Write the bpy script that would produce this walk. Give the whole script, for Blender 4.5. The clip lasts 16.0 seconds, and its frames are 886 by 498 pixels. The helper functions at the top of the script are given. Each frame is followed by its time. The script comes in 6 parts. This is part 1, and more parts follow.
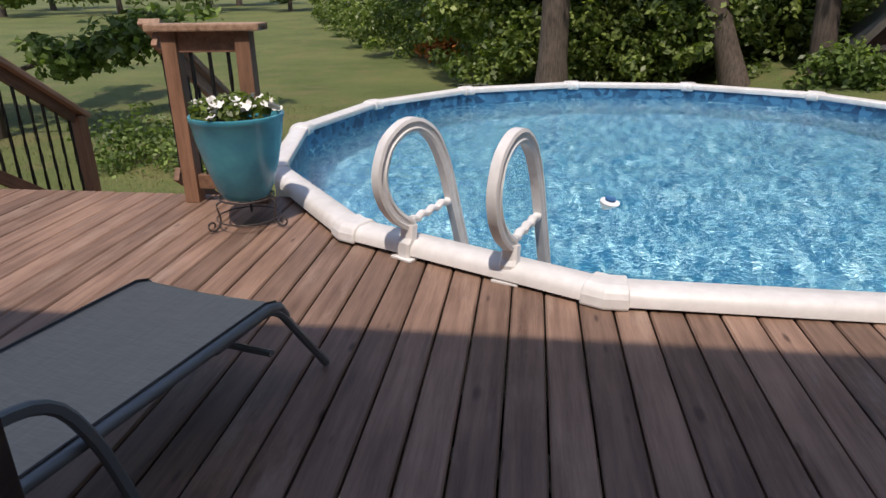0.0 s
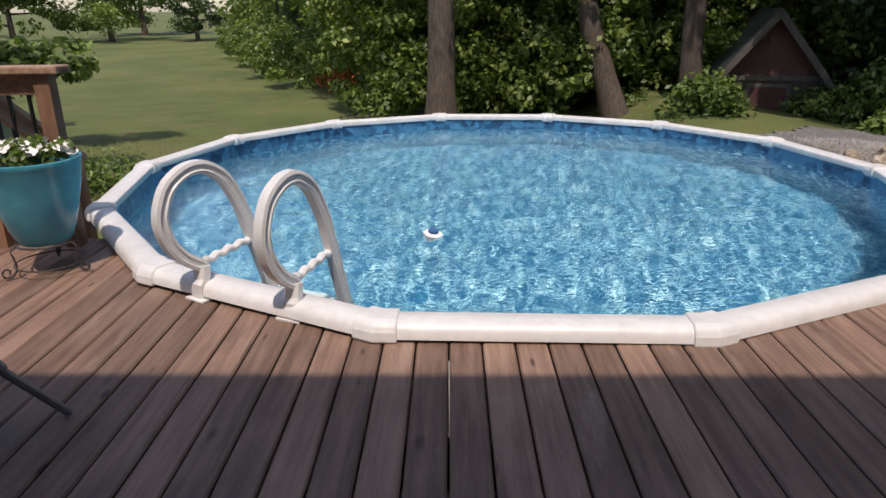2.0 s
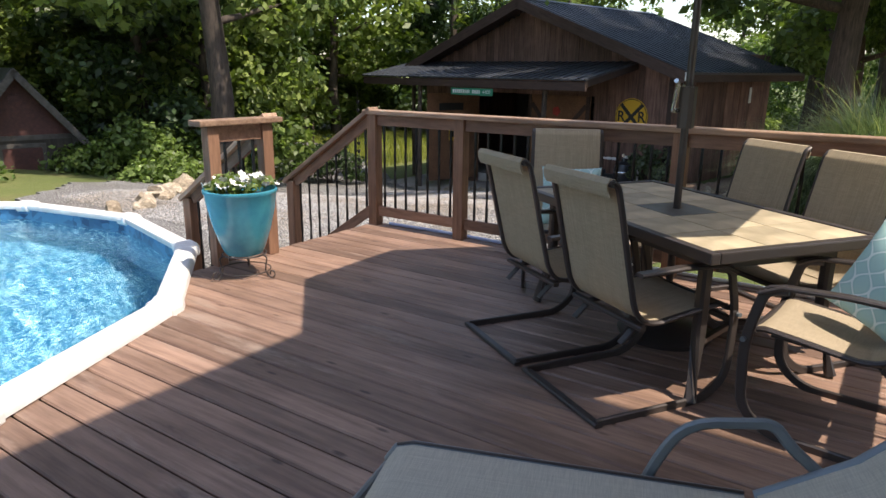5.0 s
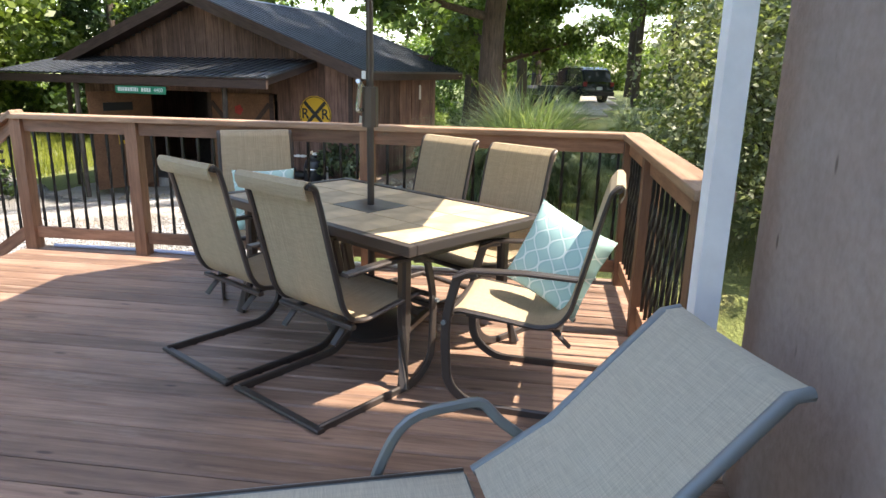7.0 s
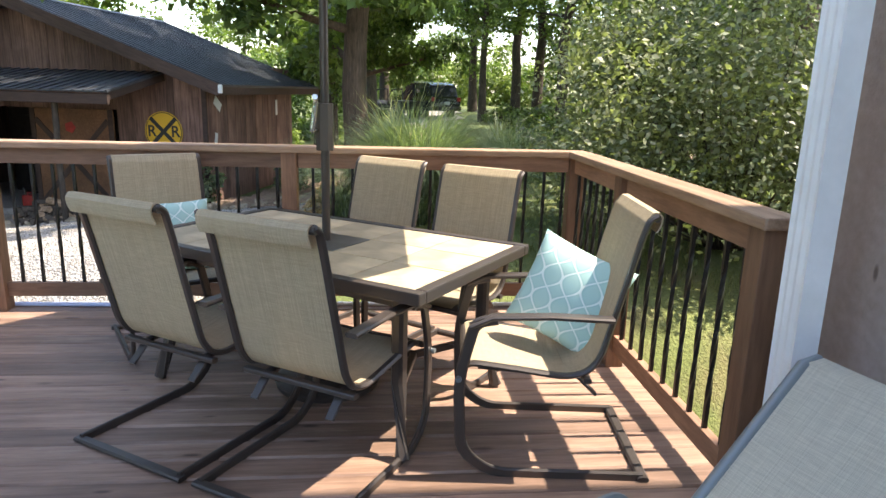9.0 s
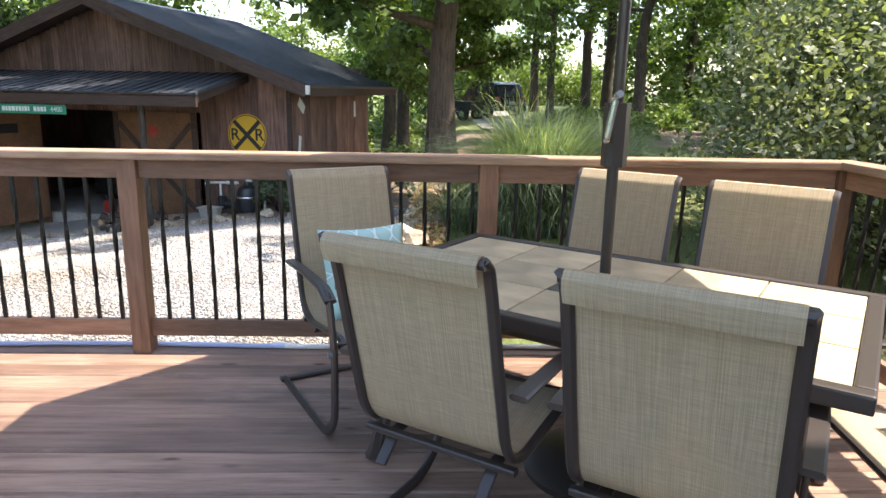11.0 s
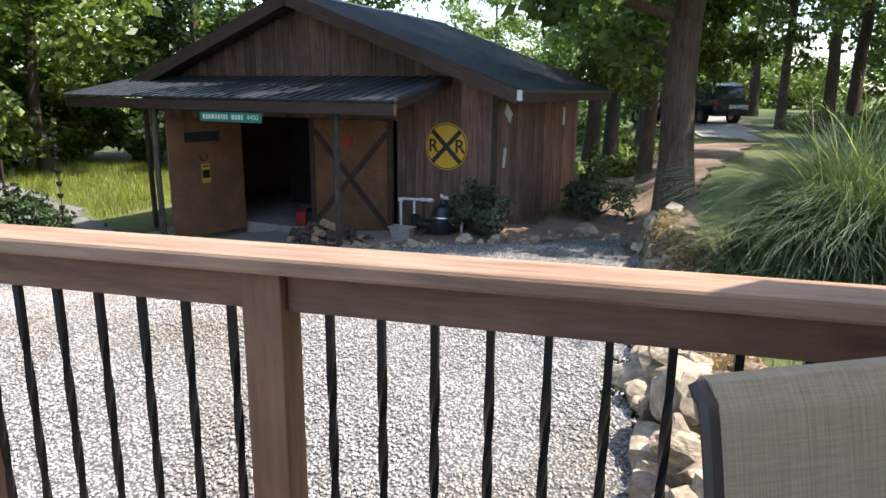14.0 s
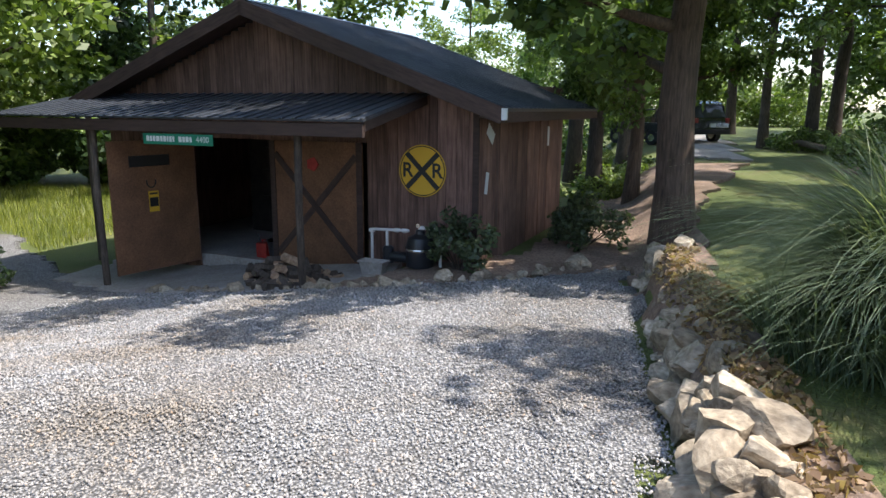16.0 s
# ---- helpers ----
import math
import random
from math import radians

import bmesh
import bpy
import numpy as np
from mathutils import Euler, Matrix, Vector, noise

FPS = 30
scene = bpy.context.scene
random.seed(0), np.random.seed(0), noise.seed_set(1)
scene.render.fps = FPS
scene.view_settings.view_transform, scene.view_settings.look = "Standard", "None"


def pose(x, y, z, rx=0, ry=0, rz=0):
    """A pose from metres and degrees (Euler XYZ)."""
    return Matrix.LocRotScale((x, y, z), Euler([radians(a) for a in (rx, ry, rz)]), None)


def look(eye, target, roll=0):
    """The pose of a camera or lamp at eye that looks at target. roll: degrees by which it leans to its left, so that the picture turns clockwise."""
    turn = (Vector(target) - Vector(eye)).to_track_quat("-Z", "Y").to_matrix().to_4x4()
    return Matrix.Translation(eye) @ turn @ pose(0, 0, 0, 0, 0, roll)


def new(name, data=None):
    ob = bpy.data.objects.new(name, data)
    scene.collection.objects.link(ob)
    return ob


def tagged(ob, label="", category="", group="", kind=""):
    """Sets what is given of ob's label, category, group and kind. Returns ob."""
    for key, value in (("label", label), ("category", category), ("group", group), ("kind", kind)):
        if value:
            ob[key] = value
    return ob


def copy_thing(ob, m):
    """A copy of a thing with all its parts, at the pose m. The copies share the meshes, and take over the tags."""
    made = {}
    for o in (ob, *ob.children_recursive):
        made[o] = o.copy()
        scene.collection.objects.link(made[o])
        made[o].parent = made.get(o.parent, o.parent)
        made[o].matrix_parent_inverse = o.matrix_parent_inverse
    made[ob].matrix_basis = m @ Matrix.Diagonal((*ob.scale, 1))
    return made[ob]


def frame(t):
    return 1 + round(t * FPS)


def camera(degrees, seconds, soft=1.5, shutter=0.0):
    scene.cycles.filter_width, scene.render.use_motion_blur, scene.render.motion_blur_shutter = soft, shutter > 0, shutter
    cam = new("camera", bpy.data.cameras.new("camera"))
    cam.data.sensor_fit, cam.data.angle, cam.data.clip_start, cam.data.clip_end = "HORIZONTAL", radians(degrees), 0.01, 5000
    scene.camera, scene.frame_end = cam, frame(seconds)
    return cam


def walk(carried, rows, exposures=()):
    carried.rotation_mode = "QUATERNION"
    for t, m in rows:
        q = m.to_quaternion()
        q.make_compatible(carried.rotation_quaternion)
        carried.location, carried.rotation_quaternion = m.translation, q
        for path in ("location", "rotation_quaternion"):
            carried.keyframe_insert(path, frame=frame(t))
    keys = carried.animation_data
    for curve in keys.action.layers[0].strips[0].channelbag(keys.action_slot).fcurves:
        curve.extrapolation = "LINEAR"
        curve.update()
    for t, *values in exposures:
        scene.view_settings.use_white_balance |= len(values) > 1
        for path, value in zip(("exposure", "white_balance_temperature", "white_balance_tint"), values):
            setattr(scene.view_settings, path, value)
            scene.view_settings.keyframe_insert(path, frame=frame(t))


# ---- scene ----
cam = camera(67.1, 16.0)
PATH = [
    (0, (-0.59, 1.703, 1.252), (-0.854, 3.545, 0.518), -0.9),
    (0.5, (-0.221, 1.862, 1.274), (-0.607, 3.68, 0.535), -0.7),
    (1, (-0.041, 1.818, 1.258), (-0.444, 3.639, 0.535), -1.0),
    (1.5, (0.022, 1.762, 1.284), (-0.325, 3.61, 0.602), -0.9),
    (2, (0.074, 1.683, 1.322), (0.028, 3.569, 0.659), -0.6),
    (2.5, (0.083, 1.634, 1.354), (0.384, 3.513, 0.741), -0.2),
    (3, (0.123, 1.578, 1.382), (0.665, 3.414, 0.805), -0.1),
    (3.5, (0.154, 1.518, 1.409), (0.977, 3.257, 0.861), 0.0),
    (4, (0.183, 1.441, 1.446), (1.259, 3.044, 0.923), 0.0),
    (4.5, (0.2, 1.376, 1.452), (1.527, 2.78, 0.933), 0.3),
    (5, (0.236, 1.335, 1.432), (1.825, 2.433, 0.913), 0.6),
    (7.5, (0.307, 1.42, 1.459), (2.239, 1.473, 0.942), 1.5),
    (8, (0.352, 1.656, 1.485), (2.282, 1.489, 0.989), 1.8),
    (8.5, (0.53, 1.852, 1.46), (2.466, 1.666, 0.994), 1.7),
    (11, (1.591, 2.936, 1.393), (3.536, 2.891, 0.929), 1.0),
    (11.5, (1.941, 3.129, 1.391), (3.861, 3.438, 0.923), 0.7),
    (12, (2.261, 3.322, 1.399), (4.179, 3.641, 0.93), 0.7),
    (12.5, (2.575, 3.386, 1.388), (4.486, 3.75, 0.922), 0.7),
    (13, (2.922, 3.536, 1.375), (4.809, 4.003, 0.907), 0.6),
    (13.5, (3.305, 3.641, 1.378), (5.191, 4.113, 0.911), 0.7),
    (14, (3.676, 3.71, 1.425), (5.562, 4.187, 0.960), 0.55),
    (14.5, (4.012, 3.797, 1.440), (5.920, 4.195, 0.997), 0.8),
    (15, (4.336, 3.829, 1.425), (6.257, 4.183, 0.993), 0.7),
    (15.5, (4.623, 3.945, 1.406), (6.546, 4.306, 0.992), 0.6),
    (16, (4.892, 4.045, 1.422), (6.807, 4.452, 1.009), 0.45),
]
# the camera opens up as it turns from the sunlit pool to the shaded table, and closes again over the gravel
EXPOSURES = [(0.0, 0.19, 7050, 19), (2.5, 0.09, 7050, 19), (4.0, 0.42, 7000, 17), (5.2, 1.22, 7100, 15), (7.3, 2.15, 7350, 13), (8.7, 2.15, 7300, 13), (10.8, 2.2, 7150, 14), (12.5, 1.85, 6850, 14), (14.0, 1.6, 6600, 14), (16.0, 1.36, 6450, 13)]
walk(cam, [(t, look(eye, target, roll)) for t, eye, target, roll in PATH], EXPOSURES)

# ---- world, sun ----
SUN_K = 0.53                      # how far shadows run north per metre of height
SUN_EL = math.atan2(1, SUN_K)
world = bpy.data.worlds.new("sky")
scene.world = world
world.use_nodes = True
wn = world.node_tree
sky = wn.nodes.new("ShaderNodeTexSky")
sky.sky_type, sky.sun_disc = "NISHITA", False
sky.sun_elevation, sky.sun_rotation = SUN_EL, math.pi
wn.links.new(sky.outputs[0], wn.nodes["Background"].inputs[0])
wn.nodes["Background"].inputs[1].default_value = 0.15
sun = new("sun", bpy.data.lights.new("sun", "SUN"))
sun.data.energy, sun.data.angle, sun.data.color = 3.2, radians(0.6), (1.0, 0.95, 0.87)
sun.matrix_world = look((3.0, -40 * SUN_K, 40), (3.0, 0, 0))

# ---- materials ----
MATS = {}


def mat(name, base=(0.5, 0.5, 0.5), rough=0.6, metal=0.0, spec=0.5):
    m = bpy.data.materials.new(name)
    m.use_nodes = True
    b = m.node_tree.nodes["Principled BSDF"]
    b.inputs["Base Color"].default_value = (*base, 1)
    b.inputs["Roughness"].default_value = rough
    b.inputs["Metallic"].default_value = metal
    b.inputs["Specular IOR Level"].default_value = spec
    MATS[name] = m
    return m


def node(m, kind, **inputs):
    n = m.node_tree.nodes.new(kind)
    for k, v in inputs.items():
        n.inputs[k.replace("_", " ")].default_value = v
    return n


def link(m, a, b):
    m.node_tree.links.new(a, b)


def bsdf(m):
    return m.node_tree.nodes["Principled BSDF"]


def coords(m, scale=(1, 1, 1), world_space=False, jitter=False):
    """Coordinates in metres; jitter shifts them by each object's own random number."""
    if world_space:
        src = node(m, "ShaderNodeNewGeometry").outputs["Position"]
    else:
        src = node(m, "ShaderNodeTexCoord").outputs["Object"]
    mp = node(m, "ShaderNodeMapping")
    mp.inputs["Scale"].default_value = scale
    link(m, src, mp.inputs["Vector"])
    if jitter:
        info = node(m, "ShaderNodeObjectInfo")
        mul = node(m, "ShaderNodeVectorMath")
        mul.operation = "MULTIPLY"
        mul.inputs[1].default_value = (37, 91, 53)
        com = node(m, "ShaderNodeCombineXYZ")
        for i in range(3):
            link(m, info.outputs["Random"], com.inputs[i])
        link(m, com.outputs[0], mul.inputs[0])
        link(m, mul.outputs[0], mp.inputs["Location"])
    return mp.outputs[0]


def noise_fac(m, vec, scale, detail=4, rough=0.6):
    n = node(m, "ShaderNodeTexNoise", Scale=scale, Detail=detail, Roughness=rough)
    link(m, vec, n.inputs["Vector"])
    return n.outputs[0]


def ramp(m, fac, stops):
    r = node(m, "ShaderNodeValToRGB")
    el = r.color_ramp.elements
    while len(el) < len(stops):
        el.new(0.5)
    for e, (p, c) in zip(el, stops):
        e.position, e.color = p, (*c, 1) if len(c) == 3 else c
    link(m, fac, r.inputs[0])
    return r.outputs[0]


def mix(m, a, b, fac, kind="MIX"):
    n = node(m, "ShaderNodeMix")
    n.data_type, n.blend_type = "RGBA", kind
    for sock, v in ((n.inputs[0], fac), (n.inputs[6], a), (n.inputs[7], b)):
        if hasattr(v, "links"):
            link(m, v, sock)
        else:
            sock.default_value = v if isinstance(v, (int, float)) else (*v, 1)
    return n.outputs[2]


def bump(m, height, strength=0.3, dist=0.01):
    n = node(m, "ShaderNodeBump", Strength=strength, Distance=dist)
    link(m, height, n.inputs["Height"])
    link(m, n.outputs[0], bsdf(m).inputs["Normal"])


def wood(name, dark, light, rough=0.65, grain=(1, 1, 1), stain=0.5, knots=True):
    """Grain drawn out along the axis whose scale in grain is small; every piece has its own tone and figure."""
    m = mat(name, light, rough)
    v = coords(m, grain, jitter=True)
    f1 = noise_fac(m, v, 26, 6, 0.7)
    f2 = noise_fac(m, coords(m, (1, 1, 1), jitter=True), 1.7, 3)
    col = ramp(m, f1, [(0.3, dark), (0.62, light)])
    info = node(m, "ShaderNodeObjectInfo")
    tone = ramp(m, info.outputs["Random"], [(0, (0.66, 0.64, 0.62)), (1, (1.2, 1.18, 1.16))])
    col = mix(m, col, tone, 1.0, "MULTIPLY")
    blot = ramp(m, f2, [(0.35, (0.62, 0.6, 0.58)), (0.65, (1.12, 1.12, 1.12))])
    col = mix(m, col, blot, stain, "MULTIPLY")
    if knots:
        vo = node(m, "ShaderNodeTexVoronoi", Scale=2.6)
        link(m, coords(m, tuple(0.55 if g < 0.5 else 1.6 for g in grain), jitter=True), vo.inputs["Vector"])
        kn = ramp(m, vo.outputs["Distance"], [(0.035, (0.35, 0.3, 0.28)), (0.085, (1, 1, 1))])
        col = mix(m, col, kn, 0.8, "MULTIPLY")
    link(m, col, bsdf(m).inputs["Base Color"])
    bump(m, f1, 0.35, 0.004)
    return m


def speckled(name, dark, light, rough=0.6, scale=20, big=1.5, amount=0.25, metal=0.0, world_space=False, strength=0.2, dist=0.004):
    m = mat(name, light, rough, metal)
    v = coords(m, world_space=world_space)
    f = noise_fac(m, v, scale, 6)
    g = noise_fac(m, v, big, 3)
    col = ramp(m, f, [(0.3, dark), (0.7, light)])
    col = mix(m, col, ramp(m, g, [(0.3, (1 - amount,) * 3), (0.7, (1 + amount,) * 3)]), 1.0, "MULTIPLY")
    link(m, col, bsdf(m).inputs["Base Color"])
    bump(m, f, strength, dist)
    return m


DECK = wood("deck_stain", (0.155, 0.092, 0.065), (0.33, 0.215, 0.158), 0.55, (1, 0.06, 1), 0.6)
# pale scuffs where the stain has worn off the boards, and dark knots
_f = noise_fac(DECK, coords(DECK, (2.2, 0.45, 1), jitter=True), 2.4, 6, 0.72)
_old = bsdf(DECK).inputs["Base Color"].links[0].from_socket
_scuff = mix(DECK, _old, (0.40, 0.31, 0.245), ramp(DECK, _f, [(0.56, (0, 0, 0)), (0.74, (0.6, 0.6, 0.6))]))
_vk = node(DECK, "ShaderNodeTexVoronoi", Scale=3.4)
link(DECK, coords(DECK, (2.4, 0.7, 1), jitter=True), _vk.inputs["Vector"])
_kn = ramp(DECK, _vk.outputs["Distance"], [(0.05, (0.22, 0.18, 0.16)), (0.11, (1, 1, 1))])
link(DECK, mix(DECK, _scuff, _kn, 0.85, "MULTIPLY"), bsdf(DECK).inputs["Base Color"])
RAIL = wood("cedar_stain", (0.15, 0.080, 0.050), (0.30, 0.172, 0.112), 0.6, (1, 0.12, 1), 0.35, False)
POST = wood("cedar_post_stain", (0.15, 0.078, 0.046), (0.29, 0.160, 0.10), 0.6, (1, 1, 0.1), 0.35, False)
CAPWOOD = wood("weathered_cap", (0.21, 0.125, 0.08), (0.45, 0.305, 0.21), 0.55, (1, 0.08, 1), 0.4)
BARNWOOD = wood("barn_plank", (0.085, 0.045, 0.035), (0.26, 0.152, 0.116), 0.8, (1, 1, 0.05), 0.8, False)
BARNTRIM = wood("barn_trim", (0.035, 0.020, 0.016), (0.08, 0.048, 0.038), 0.75, (1, 0.1, 1), 0.5, False)
DOORWOOD = speckled("plywood_door", (0.12, 0.055, 0.025), (0.21, 0.10, 0.048), 0.7, 30, 2, 0.25)
IRON = mat("black_iron", (0.012, 0.012, 0.013), 0.42, 0.3)
VINYL = speckled("white_resin", (0.66, 0.655, 0.64), (0.77, 0.765, 0.75), 0.38, 14, 2.5, 0.06, strength=0.05)
ROOF = speckled("dark_metal_roof", (0.035, 0.040, 0.048), (0.075, 0.083, 0.095), 0.42, 6, 0.9, 0.3, 0.25)
STUCCO = speckled("taupe_stucco", (0.29, 0.225, 0.20), (0.36, 0.285, 0.255), 0.85, 26, 1.1, 0.16, strength=0.8, dist=0.008)
OAKBARK = wood("oak_bark", (0.045, 0.030, 0.022), (0.19, 0.13, 0.095), 0.9, (1, 1, 0.1), 0.6, False)
BARK = wood("bark", (0.028, 0.022, 0.018), (0.12, 0.095, 0.075), 0.9, (1, 1, 0.15), 0.6, False)
CONCRETE = speckled("concrete", (0.28, 0.25, 0.22), (0.42, 0.39, 0.35), 0.85, 18, 1.4, 0.2, world_space=True)
STONE = speckled("field_stone", (0.235, 0.19, 0.137), (0.47, 0.41, 0.315), 0.85, 9, 2.2, 0.35, strength=0.6, dist=0.02)
# near-black colour standing in for the shade inside the barn
INSHADE = speckled("interior_shade", (0.012, 0.010, 0.009), (0.035, 0.028, 0.024), 0.9, 5, 1, 0.3)

# trowel flecks in the stucco
_vo = node(STUCCO, "ShaderNodeTexVoronoi", Scale=5.5)
link(STUCCO, coords(STUCCO, (1.6, 1, 0.6)), _vo.inputs["Vector"])
_k = ramp(STUCCO, _vo.outputs["Distance"], [(0.06, (0.42, 0.39, 0.37)), (0.11, (1, 1, 1))])
_old = bsdf(STUCCO).inputs["Base Color"].links[0].from_socket
link(STUCCO, mix(STUCCO, _old, _k, 1.0, "MULTIPLY"), bsdf(STUCCO).inputs["Base Color"])

# object-random tone on the stones
_inf = node(STONE, "ShaderNodeObjectInfo")
_t = ramp(STONE, _inf.outputs["Random"], [(0, (0.7, 0.66, 0.62)), (0.5, (1.0, 0.95, 0.88)), (1, (1.2, 1.2, 1.2))])
_old = bsdf(STONE).inputs["Base Color"].links[0].from_socket
link(STONE, mix(STONE, _old, _t, 1.0, "MULTIPLY"), bsdf(STONE).inputs["Base Color"])


def leafy(name, dark, light, gloss=0.45):
    m = mat(name, light, gloss)
    geo = node(m, "ShaderNodeNewGeometry")
    v = coords(m, world_space=True)
    col = ramp(m, geo.outputs["Random Per Island"], [(0.0, dark), (0.75, light), (1.0, tuple(min(1, c * 1.5) for c in light))])
    col = mix(m, col, ramp(m, noise_fac(m, v, 0.35, 3), [(0.35, (0.65, 0.72, 0.6)), (0.65, (1.2, 1.15, 1.0))]), 1.0, "MULTIPLY")
    link(m, col, bsdf(m).inputs["Base Color"])
    tr = node(m, "ShaderNodeBsdfTranslucent")
    link(m, mix(m, col, (1.0, 1.15, 0.45), 1.0, "MULTIPLY"), tr.inputs["Color"])
    ms = node(m, "ShaderNodeMixShader")
    ms.inputs[0].default_value = 0.42
    link(m, bsdf(m).outputs[0], ms.inputs[1])
    link(m, tr.outputs[0], ms.inputs[2])
    link(m, ms.outputs[0], m.node_tree.nodes["Material Output"].inputs["Surface"])
    return m


LEAF = leafy("oak_leaf", (0.065, 0.11, 0.032), (0.185, 0.265, 0.085))
LEAF2 = leafy("maple_leaf", (0.075, 0.125, 0.034), (0.225, 0.29, 0.092))
LEAF3 = leafy("cedar_leaf", (0.025, 0.05, 0.022), (0.075, 0.12, 0.05))
PALE = leafy("silver_shrub_leaf", (0.10, 0.122, 0.075), (0.26, 0.285, 0.195))
REED = leafy("reed_blade", (0.08, 0.12, 0.085), (0.215, 0.27, 0.20), 0.5)
REDLEAF = leafy("turning_leaf", (0.30, 0.07, 0.025), (0.48, 0.17, 0.05))
DRYLEAF = leafy("dry_leaf", (0.20, 0.12, 0.085), (0.44, 0.31, 0.23), 0.7)
SHRUBLEAF = leafy("azalea_leaf", (0.06, 0.085, 0.055), (0.13, 0.17, 0.11))
BLADE = leafy("lawn_blade", (0.07, 0.078, 0.03), (0.175, 0.17, 0.075))

# lawn: green with dry patches
LAWN = mat("lawn", (0.1, 0.13, 0.05), 0.9)
_v = coords(LAWN, world_space=True)
_a = ramp(LAWN, noise_fac(LAWN, _v, 0.25, 5), [(0.35, (0.085, 0.125, 0.030)), (0.65, (0.165, 0.19, 0.058))])
_b = ramp(LAWN, noise_fac(LAWN, _v, 38, 5), [(0.3, (0.45, 0.45, 0.4)), (0.7, (1.25, 1.25, 1.2))])
_c = mix(LAWN, _a, _b, 1.0, "MULTIPLY")
_d = ramp(LAWN, noise_fac(LAWN, _v, 1.3, 4), [(0.52, (0, 0, 0)), (0.68, (1, 1, 1))])
_c = mix(LAWN, _c, (0.20, 0.15, 0.075), mix(LAWN, (0, 0, 0), _d, 0.45))
link(LAWN, _c, bsdf(LAWN).inputs["Base Color"])
bump(LAWN, noise_fac(LAWN, _v, 45, 4), 0.8, 0.03)

# gravel: grey crushed stone, each cell its own tone
GRAVEL = mat("gravel", (0.4, 0.4, 0.4), 0.9)
_v = coords(GRAVEL, world_space=True)
_vo = node(GRAVEL, "ShaderNodeTexVoronoi", Scale=44)
link(GRAVEL, _v, _vo.inputs["Vector"])
_g = ramp(GRAVEL, _vo.outputs["Color"], [(0.1, (0.25, 0.245, 0.24)), (0.9, (0.46, 0.455, 0.445))])
_g = mix(GRAVEL, _g, ramp(GRAVEL, _vo.outputs["Distance"], [(0.2, (1.1, 1.1, 1.1)), (0.62, (0.3, 0.3, 0.3))]), 1.0, "MULTIPLY")
_dirt = ramp(GRAVEL, noise_fac(GRAVEL, _v, 0.7, 5), [(0.45, (1, 1, 1)), (0.72, (0.84, 0.78, 0.70))])
link(GRAVEL, mix(GRAVEL, _g, _dirt, 1.0, "MULTIPLY"), bsdf(GRAVEL).inputs["Base Color"])
bump(GRAVEL, _vo.outputs["Distance"], 0.9, -0.02)
CHIP = mat("gravel_chip", (0.5, 0.5, 0.5), 0.85)
_geo = node(CHIP, "ShaderNodeNewGeometry")
_c = ramp(CHIP, _geo.outputs["Random Per Island"], [(0, (0.27, 0.265, 0.26)), (0.5, (0.37, 0.365, 0.355)), (0.93, (0.50, 0.49, 0.48)), (1, (0.45, 0.36, 0.28))])
link(CHIP, mix(CHIP, _c, ramp(CHIP, noise_fac(CHIP, coords(CHIP, world_space=True), 0.7, 5), [(0.45, (1, 1, 1)), (0.72, (0.78, 0.68, 0.56))]), 1.0, "MULTIPLY"), bsdf(CHIP).inputs["Base Color"])

# mulch and leaf litter under the trees
LITTER = speckled("leaf_litter", (0.13, 0.088, 0.064), (0.36, 0.26, 0.19), 0.95, 24, 0.8, 0.4, world_space=True, strength=0.8, dist=0.03)

# pool liner: blue with caustic light painted in; darker tile print along the top
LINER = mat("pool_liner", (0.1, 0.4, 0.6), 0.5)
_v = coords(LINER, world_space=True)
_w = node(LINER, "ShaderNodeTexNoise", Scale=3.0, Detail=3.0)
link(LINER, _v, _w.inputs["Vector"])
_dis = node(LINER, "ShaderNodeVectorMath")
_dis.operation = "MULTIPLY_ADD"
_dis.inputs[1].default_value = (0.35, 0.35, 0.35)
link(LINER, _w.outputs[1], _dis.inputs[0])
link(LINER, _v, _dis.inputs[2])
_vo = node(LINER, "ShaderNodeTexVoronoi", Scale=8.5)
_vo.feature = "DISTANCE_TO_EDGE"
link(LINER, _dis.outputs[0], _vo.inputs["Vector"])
# bright web lines imitate sunlight rippling over the pool floor
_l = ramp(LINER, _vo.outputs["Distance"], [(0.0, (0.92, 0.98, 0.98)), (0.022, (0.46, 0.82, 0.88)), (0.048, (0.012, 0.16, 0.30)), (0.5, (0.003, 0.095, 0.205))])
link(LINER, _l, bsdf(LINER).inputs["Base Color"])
BORDER = mat("liner_border", (0.05, 0.15, 0.3), 0.4)
_v = coords(BORDER, world_space=True)
_br = node(BORDER, "ShaderNodeTexVoronoi", Scale=13)
link(BORDER, _v, _br.inputs["Vector"])
link(BORDER, ramp(BORDER, _br.outputs["Color"], [(0.2, (0.012, 0.07, 0.16)), (0.8, (0.06, 0.24, 0.42))]), bsdf(BORDER).inputs["Base Color"])
WATER = mat("water", (0.66, 0.95, 1.0), 0.02)
bsdf(WATER).inputs["Transmission Weight"].default_value = 1.0
bsdf(WATER).inputs["IOR"].default_value = 1.33
_v = coords(WATER, (0.75, 1.5, 1), world_space=True)
_n1 = noise_fac(WATER, _v, 9.0, 3, 0.55)
_n2 = noise_fac(WATER, _v, 2.2, 2, 0.5)
_ad = node(WATER, "ShaderNodeMath")
_ad.operation = "ADD"
link(WATER, _n1, _ad.inputs[0])
link(WATER, _n2, _ad.inputs[1])
bump(WATER, _ad.outputs[0], 0.6, 0.014)

# ---- mesh helpers ----


